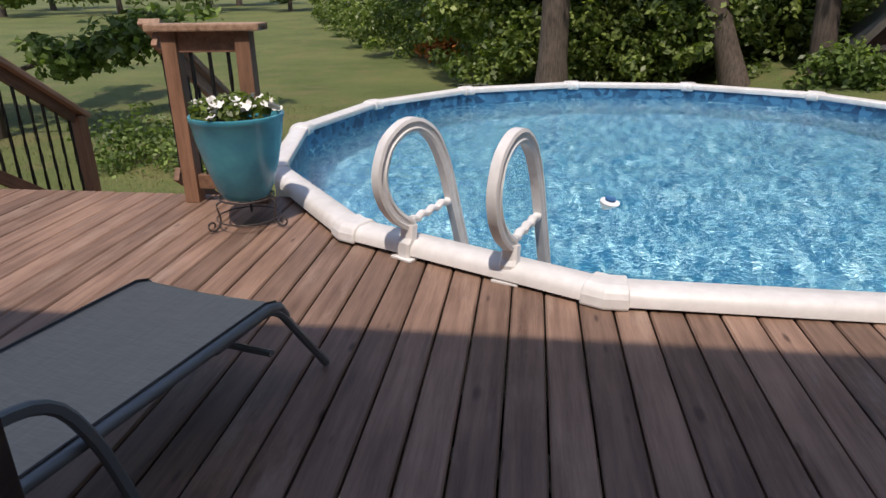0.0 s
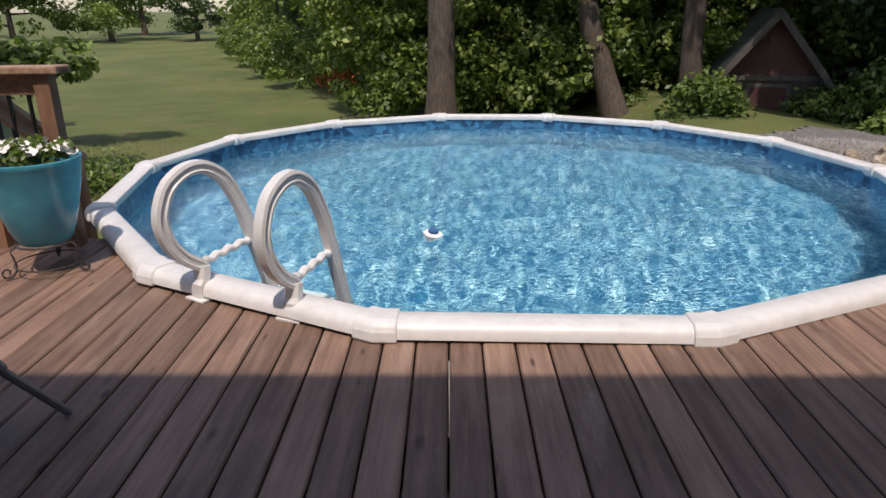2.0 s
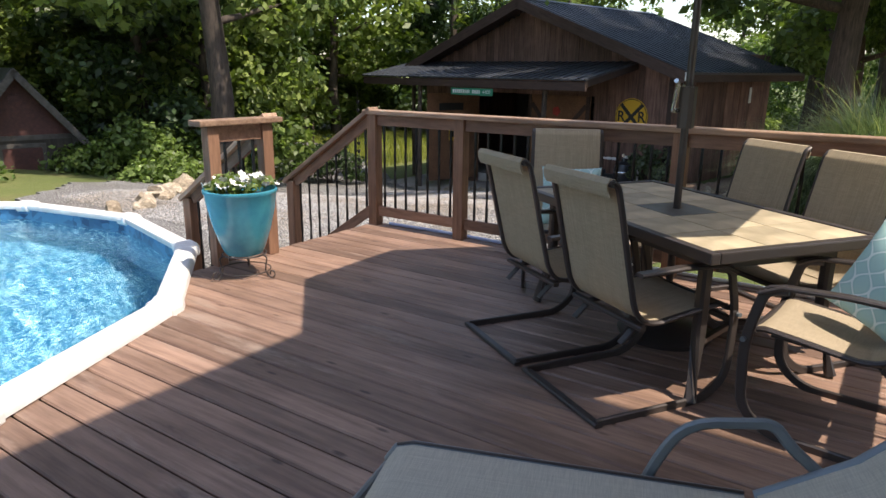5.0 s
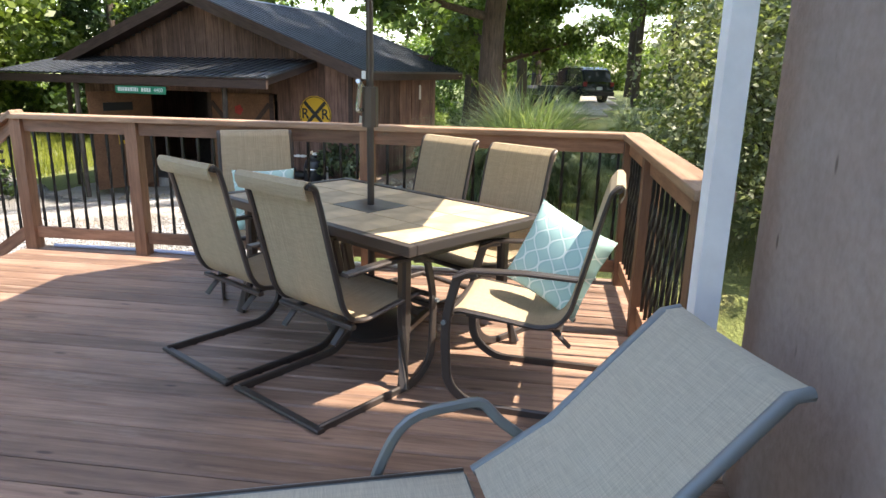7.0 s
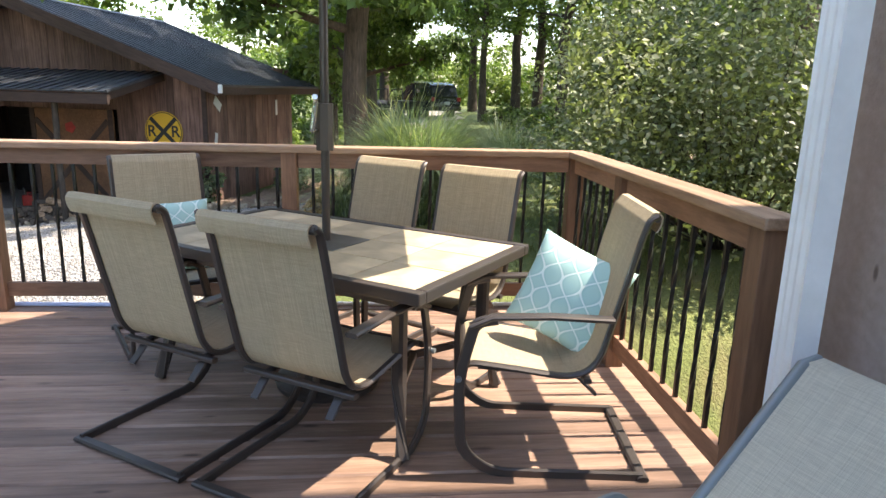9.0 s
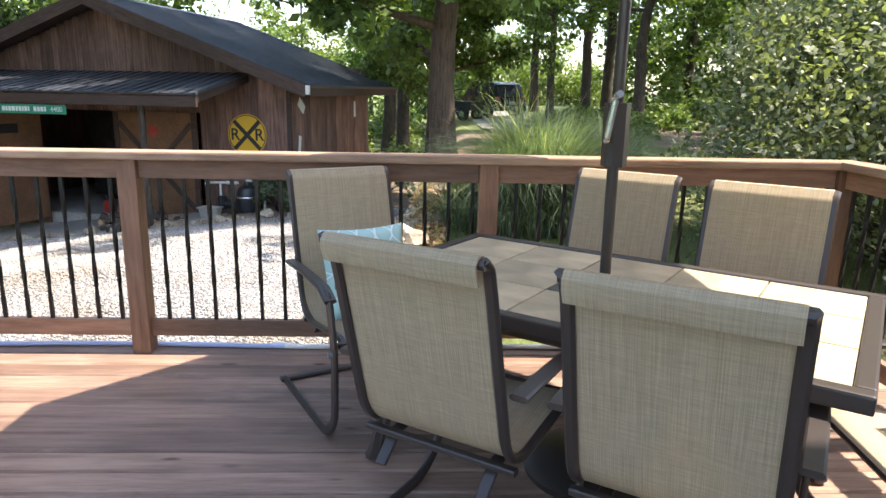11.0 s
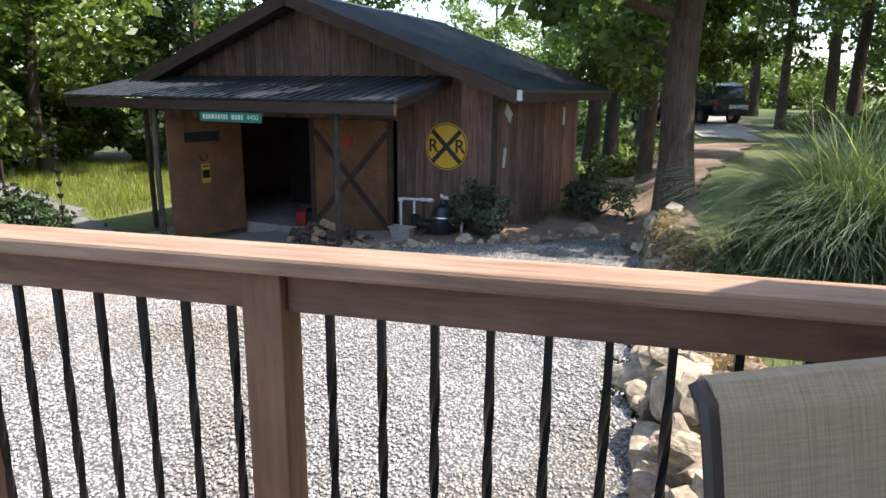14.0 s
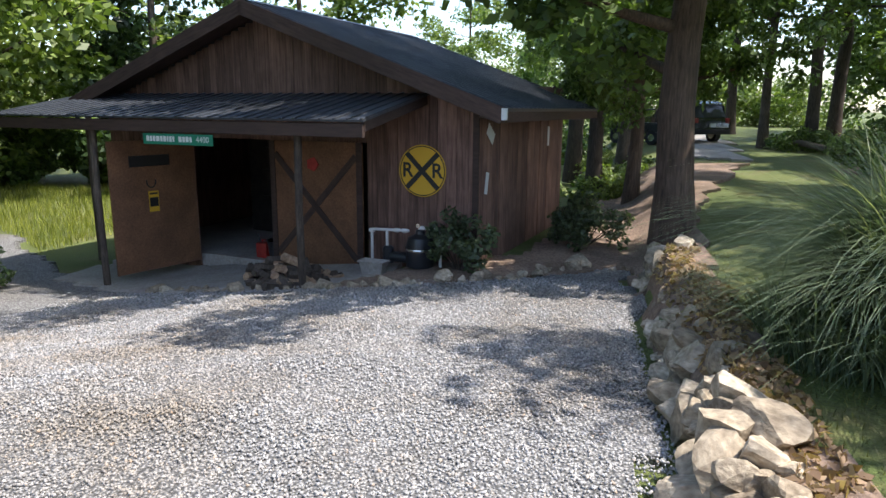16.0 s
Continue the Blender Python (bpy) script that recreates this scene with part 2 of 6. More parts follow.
def bm_box(bm, c, s, m=None, bev=0.0):
    r = bmesh.ops.create_cube(bm, size=1.0)
    vs = r["verts"]
    bmesh.ops.scale(bm, vec=s, verts=vs)
    if bev:
        es = list({e for v in vs for e in v.link_edges})
        out = bmesh.ops.bevel(bm, geom=es, offset=bev, segments=2, affect="EDGES", profile=0.6)
        vs = list({v for f in out["faces"] for v in f.verts} | {v for v in vs if v.is_valid})
    bmesh.ops.translate(bm, vec=c, verts=vs)
    if m is not None:
        bmesh.ops.transform(bm, matrix=m, verts=vs)
    return vs


def box(c, s, bev=0.0, m=None):
    bm = bmesh.new()
    bm_box(bm, c, s, m, bev)
    return bm


def sweep(pts, prof, closed=False, up=(0, 0, 1), cap=True):
    """A profile [(a, b)...] carried along points: a sideways, b up."""
    bm = bmesh.new()
    pts = [Vector(p) for p in pts]
    n = len(pts)
    rings = []
    for i, p in enumerate(pts):
        if closed:
            t = pts[(i + 1) % n] - pts[i - 1]
        else:
            t = pts[min(i + 1, n - 1)] - pts[max(i - 1, 0)]
        t.normalize()
        u = Vector(up)
        if abs(t.dot(u)) > 0.98:
            u = Vector((0, 1, 0)) if abs(t.y) < 0.9 else Vector((1, 0, 0))
        side = t.cross(u).normalized()
        upv = side.cross(t).normalized()
        k = 1.0
        if 0 < i < n - 1 or closed:
            d1, d2 = (pts[i] - pts[i - 1]).normalized(), (pts[(i + 1) % n] - pts[i]).normalized()
            k = 1 / max(0.6, math.cos(d1.angle(d2, 0) / 2))
        rings.append([bm.verts.new(p + side * a * k + upv * b) for a, b in prof])
    m = len(prof)
    for i in range(n if closed else n - 1):
        a, b = rings[i], rings[(i + 1) % n]
        for j in range(m):
            bm.faces.new((a[j], a[(j + 1) % m], b[(j + 1) % m], b[j]))
    if cap and not closed:
        bm.faces.new(rings[0][::-1])
        bm.faces.new(rings[-1])
    bmesh.ops.recalc_face_normals(bm, faces=bm.faces)
    return bm


def circle(r, n=8, ry=None):
    ry = r if ry is None else ry
    return [(r * math.cos(2 * math.pi * i / n), ry * math.sin(2 * math.pi * i / n)) for i in range(n)]


def rrect(w, h, r=0.004):
    return [(w / 2, -h / 2 + r), (w / 2, h / 2 - r), (w / 2 - r, h / 2), (-w / 2 + r, h / 2), (-w / 2, h / 2 - r), (-w / 2, -h / 2 + r), (-w / 2 + r, -h / 2), (w / 2 - r, -h / 2)]


def fillet(pts, r, n=4):
    """Round the corners of a path."""
    pts = [Vector(p) for p in pts]
    out = [pts[0]]
    for a, b, c in zip(pts, pts[1:], pts[2:]):
        d1, d2 = (a - b), (c - b)
        q = min(r, d1.length * 0.45, d2.length * 0.45)
        p1, p2 = b + d1.normalized() * q, b + d2.normalized() * q
        for i in range(n + 1):
            t = i / n
            out.append((1 - t) ** 2 * p1 + 2 * t * (1 - t) * b + t * t * p2)
    out.append(pts[-1])
    return out


def lathe(prof, n=32):
    """Turned shape from [(radius, z)...]."""
    bm = bmesh.new()
    rings = [[bm.verts.new((r * math.cos(2 * math.pi * i / n), r * math.sin(2 * math.pi * i / n), z)) for i in range(n)] for r, z in prof]
    for a, b in zip(rings, rings[1:]):
        for i in range(n):
            bm.faces.new((a[i], a[(i + 1) % n], b[(i + 1) % n], b[i]))
    return bm


def mesh_of(name, bm, material, smooth=False):
    me = bpy.data.meshes.new(name)
    bm.to_mesh(me)
    bm.free()
    me.materials.append(material)
    if smooth:
        me.polygons.foreach_set("use_smooth", [True] * len(me.polygons))
        me.set_sharp_from_angle(angle=radians(40))
    return me


def part(name, bm, material, parent=None, label="", smooth=False, m=None):
    ob = new(name, mesh_of(name, bm, material, smooth))
    if m is not None:
        ob.matrix_basis = m
    ob.parent = parent
    if label:
        tagged(ob, label)
    return ob


def shared(name, me, parent, m):
    ob = new(name, me)
    ob.parent, ob.matrix_basis = parent, m
    return ob


def thing(name, m, label, category, group="", kind=""):
    ob = new(name)
    ob.empty_display_size = 0.1
    ob.matrix_basis = m
    return tagged(ob, label, category, group, kind)


def raw(name, verts, faces, material, smooth=False):
    me = bpy.data.meshes.new(name)
    verts = np.asarray(verts, dtype=np.float32)
    faces = np.asarray(faces, dtype=np.int32)
    me.vertices.add(len(verts))
    me.vertices.foreach_set("co", verts.ravel())
    k = faces.shape[1]
    me.loops.add(faces.size)
    me.loops.foreach_set("vertex_index", faces.ravel())
    me.polygons.add(len(faces))
    me.polygons.foreach_set("loop_start", np.arange(0, faces.size, k, dtype=np.int32))
    me.update(calc_edges=True)
    if smooth:
        me.polygons.foreach_set("use_smooth", [True] * len(faces))
    me.materials.append(material)
    return me


# ---- ground ----
GZ = -1.17


def ease(t):
    t = min(1.0, max(0.0, t))
    return t * t * (3 - 2 * t)


def ground_z(x, y):
    """Low on the pool's west side; the yard to the east lies half a metre under the deck and falls to the barn, the lawn behind the rock wall stands higher."""
    north = min(1.0, max(0.0, y - 4.8))
    east = ease((x - 4.4 + 1.4 * north) / (1.3 + 0.7 * north)) * ease((math.hypot(x - 0.48, y - 7.4) - 3.3) / 0.8)
    yard = -0.56 - 0.085 * min(6.0, max(0.0, x - 8.5)) - 0.12 * min(5.4, max(0.0, y - 6.2)) * min(1.0, max(0.0, (x - 6) / 5.0))
    lawn = -0.20 + (0.005 * min(50.0, max(0.0, x - 12)) + 0.004 * min(30.0, max(0.0, x - 19))) * min(1.0, max(0.0, (4.0 - y) / 6.0))
    behind = ease((3.42 - y) / (0.4 + 0.9 * min(1.5, max(0.0, x - 13.0))))
    z = GZ + east * (yard + (lawn - yard) * behind - GZ)
    return z + 0.010 * max(0.0, y - 26) * min(1.0, max(0, (12 - x) / 12))


def build_ground():
    ax = np.concatenate([[-900, -400, -200, -120], np.arange(-80, 81, 2.0), [120, 200, 400, 900]])
    fine = np.unique(np.concatenate([ax, np.arange(2, 20, 0.4)]))
    ay = np.unique(np.concatenate([ax, np.unique(np.concatenate([np.arange(-4, 14, 0.4), np.arange(2.8, 3.6, 0.1)]))]))
    gx, gy = np.meshgrid(fine, ay, indexing="ij")
    v = [(x, y, ground_z(x, y) + 0.03 * noise.noise((x * 0.4, y * 0.4, 0)) - 0.02) for x, y in zip(gx.ravel(), gy.ravel())]
    nx, ny = gx.shape
    f = [(i * ny + j, (i + 1) * ny + j, (i + 1) * ny + j + 1, i * ny + j + 1) for i in range(nx - 1) for j in range(ny - 1)]
    tagged(new("ground", raw("ground", v, f, LAWN, True)), "mown lawn with dry patches, rolling gently to the woods", "lawn", kind="structure")


build_ground()


def inside(x, y, poly):
    hit = False
    for (ax, ay), (bx, by) in zip(poly, poly[1:] + poly[:1]):
        if (ay > y) != (by > y) and x < (bx - ax) * (y - ay) / (by - ay) + ax:
            hit = not hit
    return hit


def draped(name, outline, lift, material, label, category, step=0.2):
    """A sheet over the ground inside an outline, its edge a little ragged."""
    xs, ys = [p[0] for p in outline], [p[1] for p in outline]
    bm = bmesh.new()
    g = {}
    for i in range(int((max(xs) - min(xs)) / step) + 2):
        for j in range(int((max(ys) - min(ys)) / step) + 2):
            x, y = min(xs) + i * step, min(ys) + j * step
            jx, jy = 0.25 * noise.noise((x * 0.9, y * 0.9, 1)), 0.25 * noise.noise((x * 0.9, y * 0.9, 9))
            if inside(x + jx, y + jy, outline):
                g[i, j] = bm.verts.new((x, y, ground_z(x, y) + lift + 0.012 * noise.noise((x * 1.5, y * 1.5, 4))))
    for (i, j) in list(g):
        q = [g.get(t) for t in ((i, j), (i + 1, j), (i + 1, j + 1), (i, j + 1))]
        if all(q):
            bm.faces.new(q)
    r = bmesh.ops.extrude_edge_only(bm, edges=[e for e in bm.edges if e.is_boundary])
    bmesh.ops.translate(bm, vec=(0, 0, -0.12), verts=[v for v in r["geom"] if isinstance(v, bmesh.types.BMVert)])
    bmesh.ops.recalc_face_normals(bm, faces=bm.faces)
    return tagged(part(name, bm, material, smooth=True), label, category, kind="structure")


YARD = [(5.0, 3.5), (9.0, 3.42), (13.4, 3.3), (15.9, 3.3), (14.9, 4.7), (13.9, 5.9), (13.9, 7.6), (14.6, 10.9), (15.4, 13.5), (18, 17), (22, 24), (17, 24), (12, 17.5), (7.4, 14.0), (4.2, 12.2), (3.6, 9.6), (3.9, 7.0), (3.7, 5.0)]
draped("gravel_yard", YARD, 0.03, GRAVEL, "grey crushed gravel yard, sunlit with brown patches", "gravel")
draped("mulch_bed", [(15.6, 3.4), (14.6, 4.7), (13.6, 6.0), (13.6, 7.6), (14.6, 7.9), (16.2, 5.2), (19.5, 4.2), (26, 3.5), (26, -0.6), (18, 1.9), (13.2, 2.6), (10.4, 2.82), (7.0, 2.82), (6.0, 3.1), (6.0, 3.4), (9.0, 3.35)], 0.045, LITTER, "brown leaf litter and mulch bed behind the rock edge", "mulch", 0.12)

draped("packed_soil", [(-6.0, 0.75), (4.4, 0.75), (4.4, 4.15), (3.0, 4.15), (-2.0, 4.15), (-6.0, 4.15)], 0.27, LITTER, "packed bare soil bed under the deck", "soil", 0.2)

# ---- deck ----
PX, PY, PR, PZ = 0.489, 7.405, 3.184, 0.078           # the pool: centre, rim radius, rim top
A0, SEG, TILTX = -1.812, 14, -0.007


def rim(k, r=PR, dz=0.0):
    a = A0 + k * 2 * math.pi / SEG
    x, y = r * math.cos(a), r * math.sin(a)
    return Vector((PX + x, PY + y, PZ + TILTX * x + dz))


def rim_y(x):
    """Southern edge of the pool's wall at x."""
    best = 99.0
    for k in range(SEG):
        a, b = rim(k, PR + 0.02), rim(k + 1, PR + 0.02)
        if min(a.x, b.x) <= x <= max(a.x, b.x) and abs(a.x - b.x) > 1e-6:
            best = min(best, a.y + (b.y - a.y) * (x - a.x) / (b.x - a.x))
    return best


DECK_X0, DECK_X1, WALL_Y, EDGE_E, EDGE_W = -6.2, 5.08, 0.63, 5.46, 5.66
PITCH, GAP, OFFSET = 0.1405, 0.008, 0.033


def deck_end(x):
    return min(EDGE_W if x < 0 else EDGE_E, rim_y(x) + 0.01)


def build_deck():
    deck = thing("deck", pose(0, 0, 0), "raised deck of brown-stained weathered boards", "deck", kind="structure")
    k0, k1 = round((DECK_X0) / PITCH), round((DECK_X1) / PITCH)
    for k in range(k0, k1):
        a, b = k * PITCH + OFFSET + GAP / 2, (k + 1) * PITCH + OFFSET - GAP / 2
        xs = (a, a + 0.007, b - 0.007, b)
        bm = bmesh.new()
        top = []
        for x, z in zip(xs, (-0.008, 0, 0, -0.008)):
            top.append([bm.verts.new((x - a, WALL_Y + 0.01, z)), bm.verts.new((x - a, deck_end(x), z))])
        lo = [[bm.verts.new((x - a, WALL_Y + 0.01, -0.036)), bm.verts.new((x - a, deck_end(x), -0.036))] for x in (a, b)]
        ring0 = [t[0] for t in top] + [lo[1][0], lo[0][0]]
        ring1 = [t[1] for t in top] + [lo[1][1], lo[0][1]]
        for i in range(6):
            j = (i + 1) % 6
            bm.faces.new((ring0[i], ring0[j], ring1[j], ring1[i]))
        bm.faces.new(ring0[::-1]), bm.faces.new(ring1)
        bmesh.ops.recalc_face_normals(bm, faces=bm.faces)
        part("board", bm, DECK, deck, m=pose(a, 4.2, random.uniform(-0.0015, 0.0015), 0, 0, 0.6) @ pose(0, -4.2, 0))
    part("fascia", box((5.06, 3.05, -0.14), (0.038, 4.84, 0.2), 0.004), RAIL, deck)
    part("fascia", box((4.42, EDGE_E - 0.02, -0.14), (1.24, 0.038, 0.2), 0.004), RAIL, deck)
    part("fascia", box((-4.4, EDGE_W - 0.02, -0.14), (3.5, 0.038, 0.2), 0.004), RAIL, deck)
    for y in (1.2, 2.4, 3.6):
        part("joist", box((-0.6, y, -0.135), (11.2, 0.04, 0.19)), BARNTRIM, deck)
    for x in (-4, -2, 0, 2, 4):
        part("deck_post", box((x, 1.3, -0.66), (0.14, 0.14, 1.1)), BARNTRIM, deck)


build_deck()


def baluster_mesh():
    """Square iron baluster with a twist in its middle."""
    bm = bmesh.new()
    rings = []
    for i in range(15):
        t = i / 14
        tw = math.pi * min(1, max(0, (t - 0.15) / 0.7)) * 1.5
        rings.append([bm.verts.new((0.0085 * 1.414 * math.cos(tw + math.pi / 4 + j * math.pi / 2), 0.0085 * 1.414 * math.sin(tw + math.pi / 4 + j * math.pi / 2), t)) for j in range(4)])
    for a, b in zip(rings, rings[1:]):
        for j in range(4):
            bm.faces.new((a[j], a[(j + 1) % 4], b[(j + 1) % 4], b[j]))
    return mesh_of("baluster", bm, IRON)


BAL = baluster_mesh()
RAIL_H = 1.07


def rail_bay(parent, a, b, n, za=0.0, zb=0.0, inset=0.05, lead=0.5):
    """Top and bottom rails and n balusters between two posts whose feet are at za and zb."""
    a, b = Vector(a), Vector(b)
    d = (b - a)
    L = d.length
    yaw = math.degrees(math.atan2(-d.x, d.y))
    u = d.normalized()
    p, q = a + u * inset, b - u * inset
    for z, h, w in ((RAIL_H - 0.09, 0.094, 0.038), (0.135, 0.09, 0.038)):
        mid = Vector(((p.x + q.x) / 2, (p.y + q.y) / 2, 0))
        m = pose(mid.x, mid.y, z + (za + zb) / 2, 0, 0, yaw) @ pose(0, 0, 0, math.degrees(math.atan2(zb - za, L)))
        part("rail", box((0, 0, 0), (w, (q - p).length / math.cos(math.atan2(zb - za, L)), h), 0.004), RAIL, parent, m=m)
    for i in range(n):
        t = (i + lead) / n
        c = p.lerp(q, t)
        z = za + (zb - za) * ((c - a).length / L)
        shared("baluster", BAL, parent, pose(c.x, c.y, z + 0.17, 0, 0, yaw) @ Matrix.Diagonal((1, 1, RAIL_H - 0.13 - 0.17, 1)))


def rail_post(parent, x, y, z0, z1, w=0.097):
    part("post", box((0, 0, (z0 + z1) / 2), (w, w, z1 - z0), 0.005), POST, parent, m=pose(x, y, 0))


def cap_rail(parent, a, b, z=RAIL_H, w=0.14, za=0.0, zb=0.0, name="cap_rail"):
    a, b = Vector(a), Vector(b)
    d = b - a
    L = d.length
    sl = math.atan2(zb - za, L)
    m = pose((a.x + b.x) / 2, (a.y + b.y) / 2, z - 0.02 + (za + zb) / 2, 0, 0, math.degrees(math.atan2(-d.x, d.y))) @ pose(0, 0, 0, math.degrees(sl))
    part(name, box((0, 0, 0), (w, L / math.cos(sl), 0.042), 0.009), CAPWOOD, parent, m=m)


RX = 5.0                                           # the east rail
railing = thing("deck_railing", pose(0, 0, 0), "brown cedar deck railing with twisted black iron balusters", "railing")
POSTS_E = (5.41, 4.45, 2.63, 0.79)
for y in POSTS_E:
    rail_post(railing, RX, y, -0.02, RAIL_H - 0.04)
for (a, b, n) in ((5.41, 4.45, 7), (4.45, 2.63, 14), (2.63, 0.79, 14)):
    rail_bay(railing, (RX, a, 0), (RX, b, 0), n, lead=0.55 if n == 7 else 0.76)
cap_rail(railing, (RX, 5.50, 0), (RX, 0.72, 0))
for x in (4.05, 2.74):
    rail_post(railing, x, 0.79, -0.02, RAIL_H - 0.04)
rail_bay(railing, (RX, 0.79, 0), (4.05, 0.79, 0), 7)
rail_bay(railing, (4.05, 0.79, 0), (2.74, 0.79, 0), 9)
cap_rail(railing, (4.928, 0.79, 0), (2.66, 0.79, 0), RAIL_H + 0.002)

# stairs: four treads to the ground on the north side, a rail down each side


def build_stairs(x0, x1, y0, n, label, west_rail, east_rail):
    st = thing("deck_stairs", pose(0, 0, 0), label, "stairs")
    rise, going = 0.19, 0.28
    for i in range(n):
        z = -rise * (i + 1)
        part("tread", box(((x0 + x1) / 2, y0 + going * (i + 0.5), z - 0.02), (x1 - x0, going + 0.02, 0.04), 0.006), RAIL, st)
        part("riser", box(((x0 + x1) / 2, y0 + going * i + 0.012, z + rise / 2 - 0.02), (x1 - x0 - 0.02, 0.022, rise - 0.04)), RAIL, st)
    run = 1.05
    drop = -run * rise / going
    for x, on in ((x0 - 0.02, west_rail), (x1 + 0.02, east_rail)):
        if not on:
            continue
        part("stringer", sweep([(x, y0 + 0.02, -0.2), (x, y0 + going * n, -rise * n - 0.08)], rrect(0.04, 0.24)), RAIL, st)
        rail_post(st, x, y0 + run + 0.02, ground_z(x, y0 + run) - 0.05, drop + RAIL_H - 0.05)
        rail_bay(st, (x, y0 - 0.05, 0), (x, y0 + run + 0.02, 0), 8, 0.03, drop, 0.045)
        cap_rail(st, (x, y0 - 0.045, 0), (x, y0 + run + 0.1, 0), RAIL_H, 0.14, 0.03, drop - 0.05)
    return st


build_stairs(3.80, 4.98, EDGE_E, 3, "brown cedar deck steps going down to the gravel yard", True, True)
build_stairs(-4.30, -2.92, EDGE_W, 5, "brown cedar deck steps going down to the lawn", True, True)


def gate_frame(p, yaw, w, label, n):
    """Short post-and-cap frame with a few balusters, where the railing meets the pool."""
    g = thing("railing_frame", pose(p[0], p[1], 0, 0, 0, yaw), label, "railing")
    for x in (-w / 2 + 0.05, w / 2 - 0.05):
        part("post", box((x, 0, 0.515), (0.09, 0.09, 1.03), 0.005), POST, g)
    part("cap", box((0, 0, 1.05), (w + 0.14, 0.16, 0.042), 0.009), CAPWOOD, g)
    part("rail", box((0, 0, 0.97), (w - 0.19, 0.038, 0.12), 0.004), RAIL, g)
    part("rail", box((0, 0, 0.13), (w - 0.19, 0.038, 0.09), 0.004), RAIL, g)
    for i in range(n):
        shared("baluster", BAL, g, pose(-w / 2 + 0.1 + (w - 0.2) * (i + 0.5) / n, 0, 0.17) @ Matrix.Diagonal((1, 1, 0.76, 1)))
    return g


gate_frame((3.47, 5.42), -5, 0.56, "brown cedar railing frame beside the pool and steps", 3)
gate_frame((-2.50, 5.53), 3, 0.54, "brown cedar railing frame beside the pool and lawn steps", 3)

# ---- pool ----


def build_pool():
    pool = thing("swimming_pool", pose(0, 0, 0), "round above-ground swimming pool with white resin rim and blue liner", "pool")
    prof = [(-0.095, -0.055), (-0.102, -0.03), (-0.095, -0.008), (-0.075, 0.002), (0.05, 0.004), (0.082, -0.010), (0.098, -0.035), (0.102, -0.066), (0.094, -0.068), (0.085, -0.045), (0.0, -0.03), (-0.08, -0.06)]
    for k in range(SEG):
        a, b = rim(k), rim(k + 1)
        d = (b - a).normalized() * 0.055
        part("top_rail", sweep([a + d, b - d], [(0.8 * q, w) for q, w in prof]), VINYL, pool, smooth=True)
        mid, t = rim(k, PR + 0.0), (rim(k + 1) - rim(k - 1)).normalized()
        cp = [(-0.112, -0.07), (-0.118, -0.03), (-0.108, 0.0), (-0.085, 0.014), (0.055, 0.016), (0.092, 0.002), (0.112, -0.03), (0.118, -0.078), (0.105, -0.08), (-0.09, -0.08)]
        pts = [a + (a - rim(k + 1)).normalized() * -0.085, a, a + (rim(k - 1) - a).normalized() * 0.085]
        c = part("rim_cap", sweep(pts, [(-0.82 * p, q) for p, q in cp]), VINYL, pool)
        bv = c.modifiers.new("bevel", "BEVEL")
        bv.width, bv.segments = 0.012, 2
    # wall, liner border, liner and water
    ring = [rim(k, PR + 0.01) for k in range(SEG)]
    inn = [rim(k, PR - 0.06) for k in range(SEG)]

    def band(ps, z0, z1):
        bm = bmesh.new()
        lo = [bm.verts.new((p.x, p.y, z0)) for p in ps]
        hi = [bm.verts.new((p.x, p.y, p.z - 0.02 if z1 is None else z1)) for p in ps]
        for i in range(SEG):
            j = (i + 1) % SEG
            bm.faces.new((lo[i], lo[j], hi[j], hi[i]))
        return bm

    part("wall", band(ring, GZ, None), VINYL, pool)
    part("liner_border", band(inn, WATER_Z - 0.12, None), BORDER, pool, "dark blue tile print along the waterline")
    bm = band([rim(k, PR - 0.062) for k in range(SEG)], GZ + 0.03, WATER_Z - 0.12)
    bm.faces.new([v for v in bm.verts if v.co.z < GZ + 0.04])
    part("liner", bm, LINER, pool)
    bm = bmesh.new()
    n = 90
    grid = {}
    for i in range(n + 1):
        for j in range(n + 1):
            x, y = (i / n - 0.5) * 2 * PR, (j / n - 0.5) * 2 * PR
            if math.hypot(x, y) < PR - 0.02:
                z = 0.006 * noise.noise((x * 2.1, y * 2.1, 3)) + 0.003 * noise.noise((x * 6, y * 6, 7))
                grid[i, j] = bm.verts.new((PX + x, PY + y, WATER_Z + z))
    for (i, j), v in grid.items():
        q = [grid.get(t) for t in ((i, j), (i + 1, j), (i + 1, j + 1), (i, j + 1))]
        if all(q):
            bm.faces.new(q)
    w = part("water_surface", bm, WATER, pool, "clear rippled pool water", True)
    w.visible_shadow = False


WATER_Z = -0.09
build_pool()

# ---- house ----
WHITE = speckled("white_aluminium", (0.74, 0.76, 0.78), (0.82, 0.84, 0.86), 0.4, 12, 2, 0.08, strength=0.05)


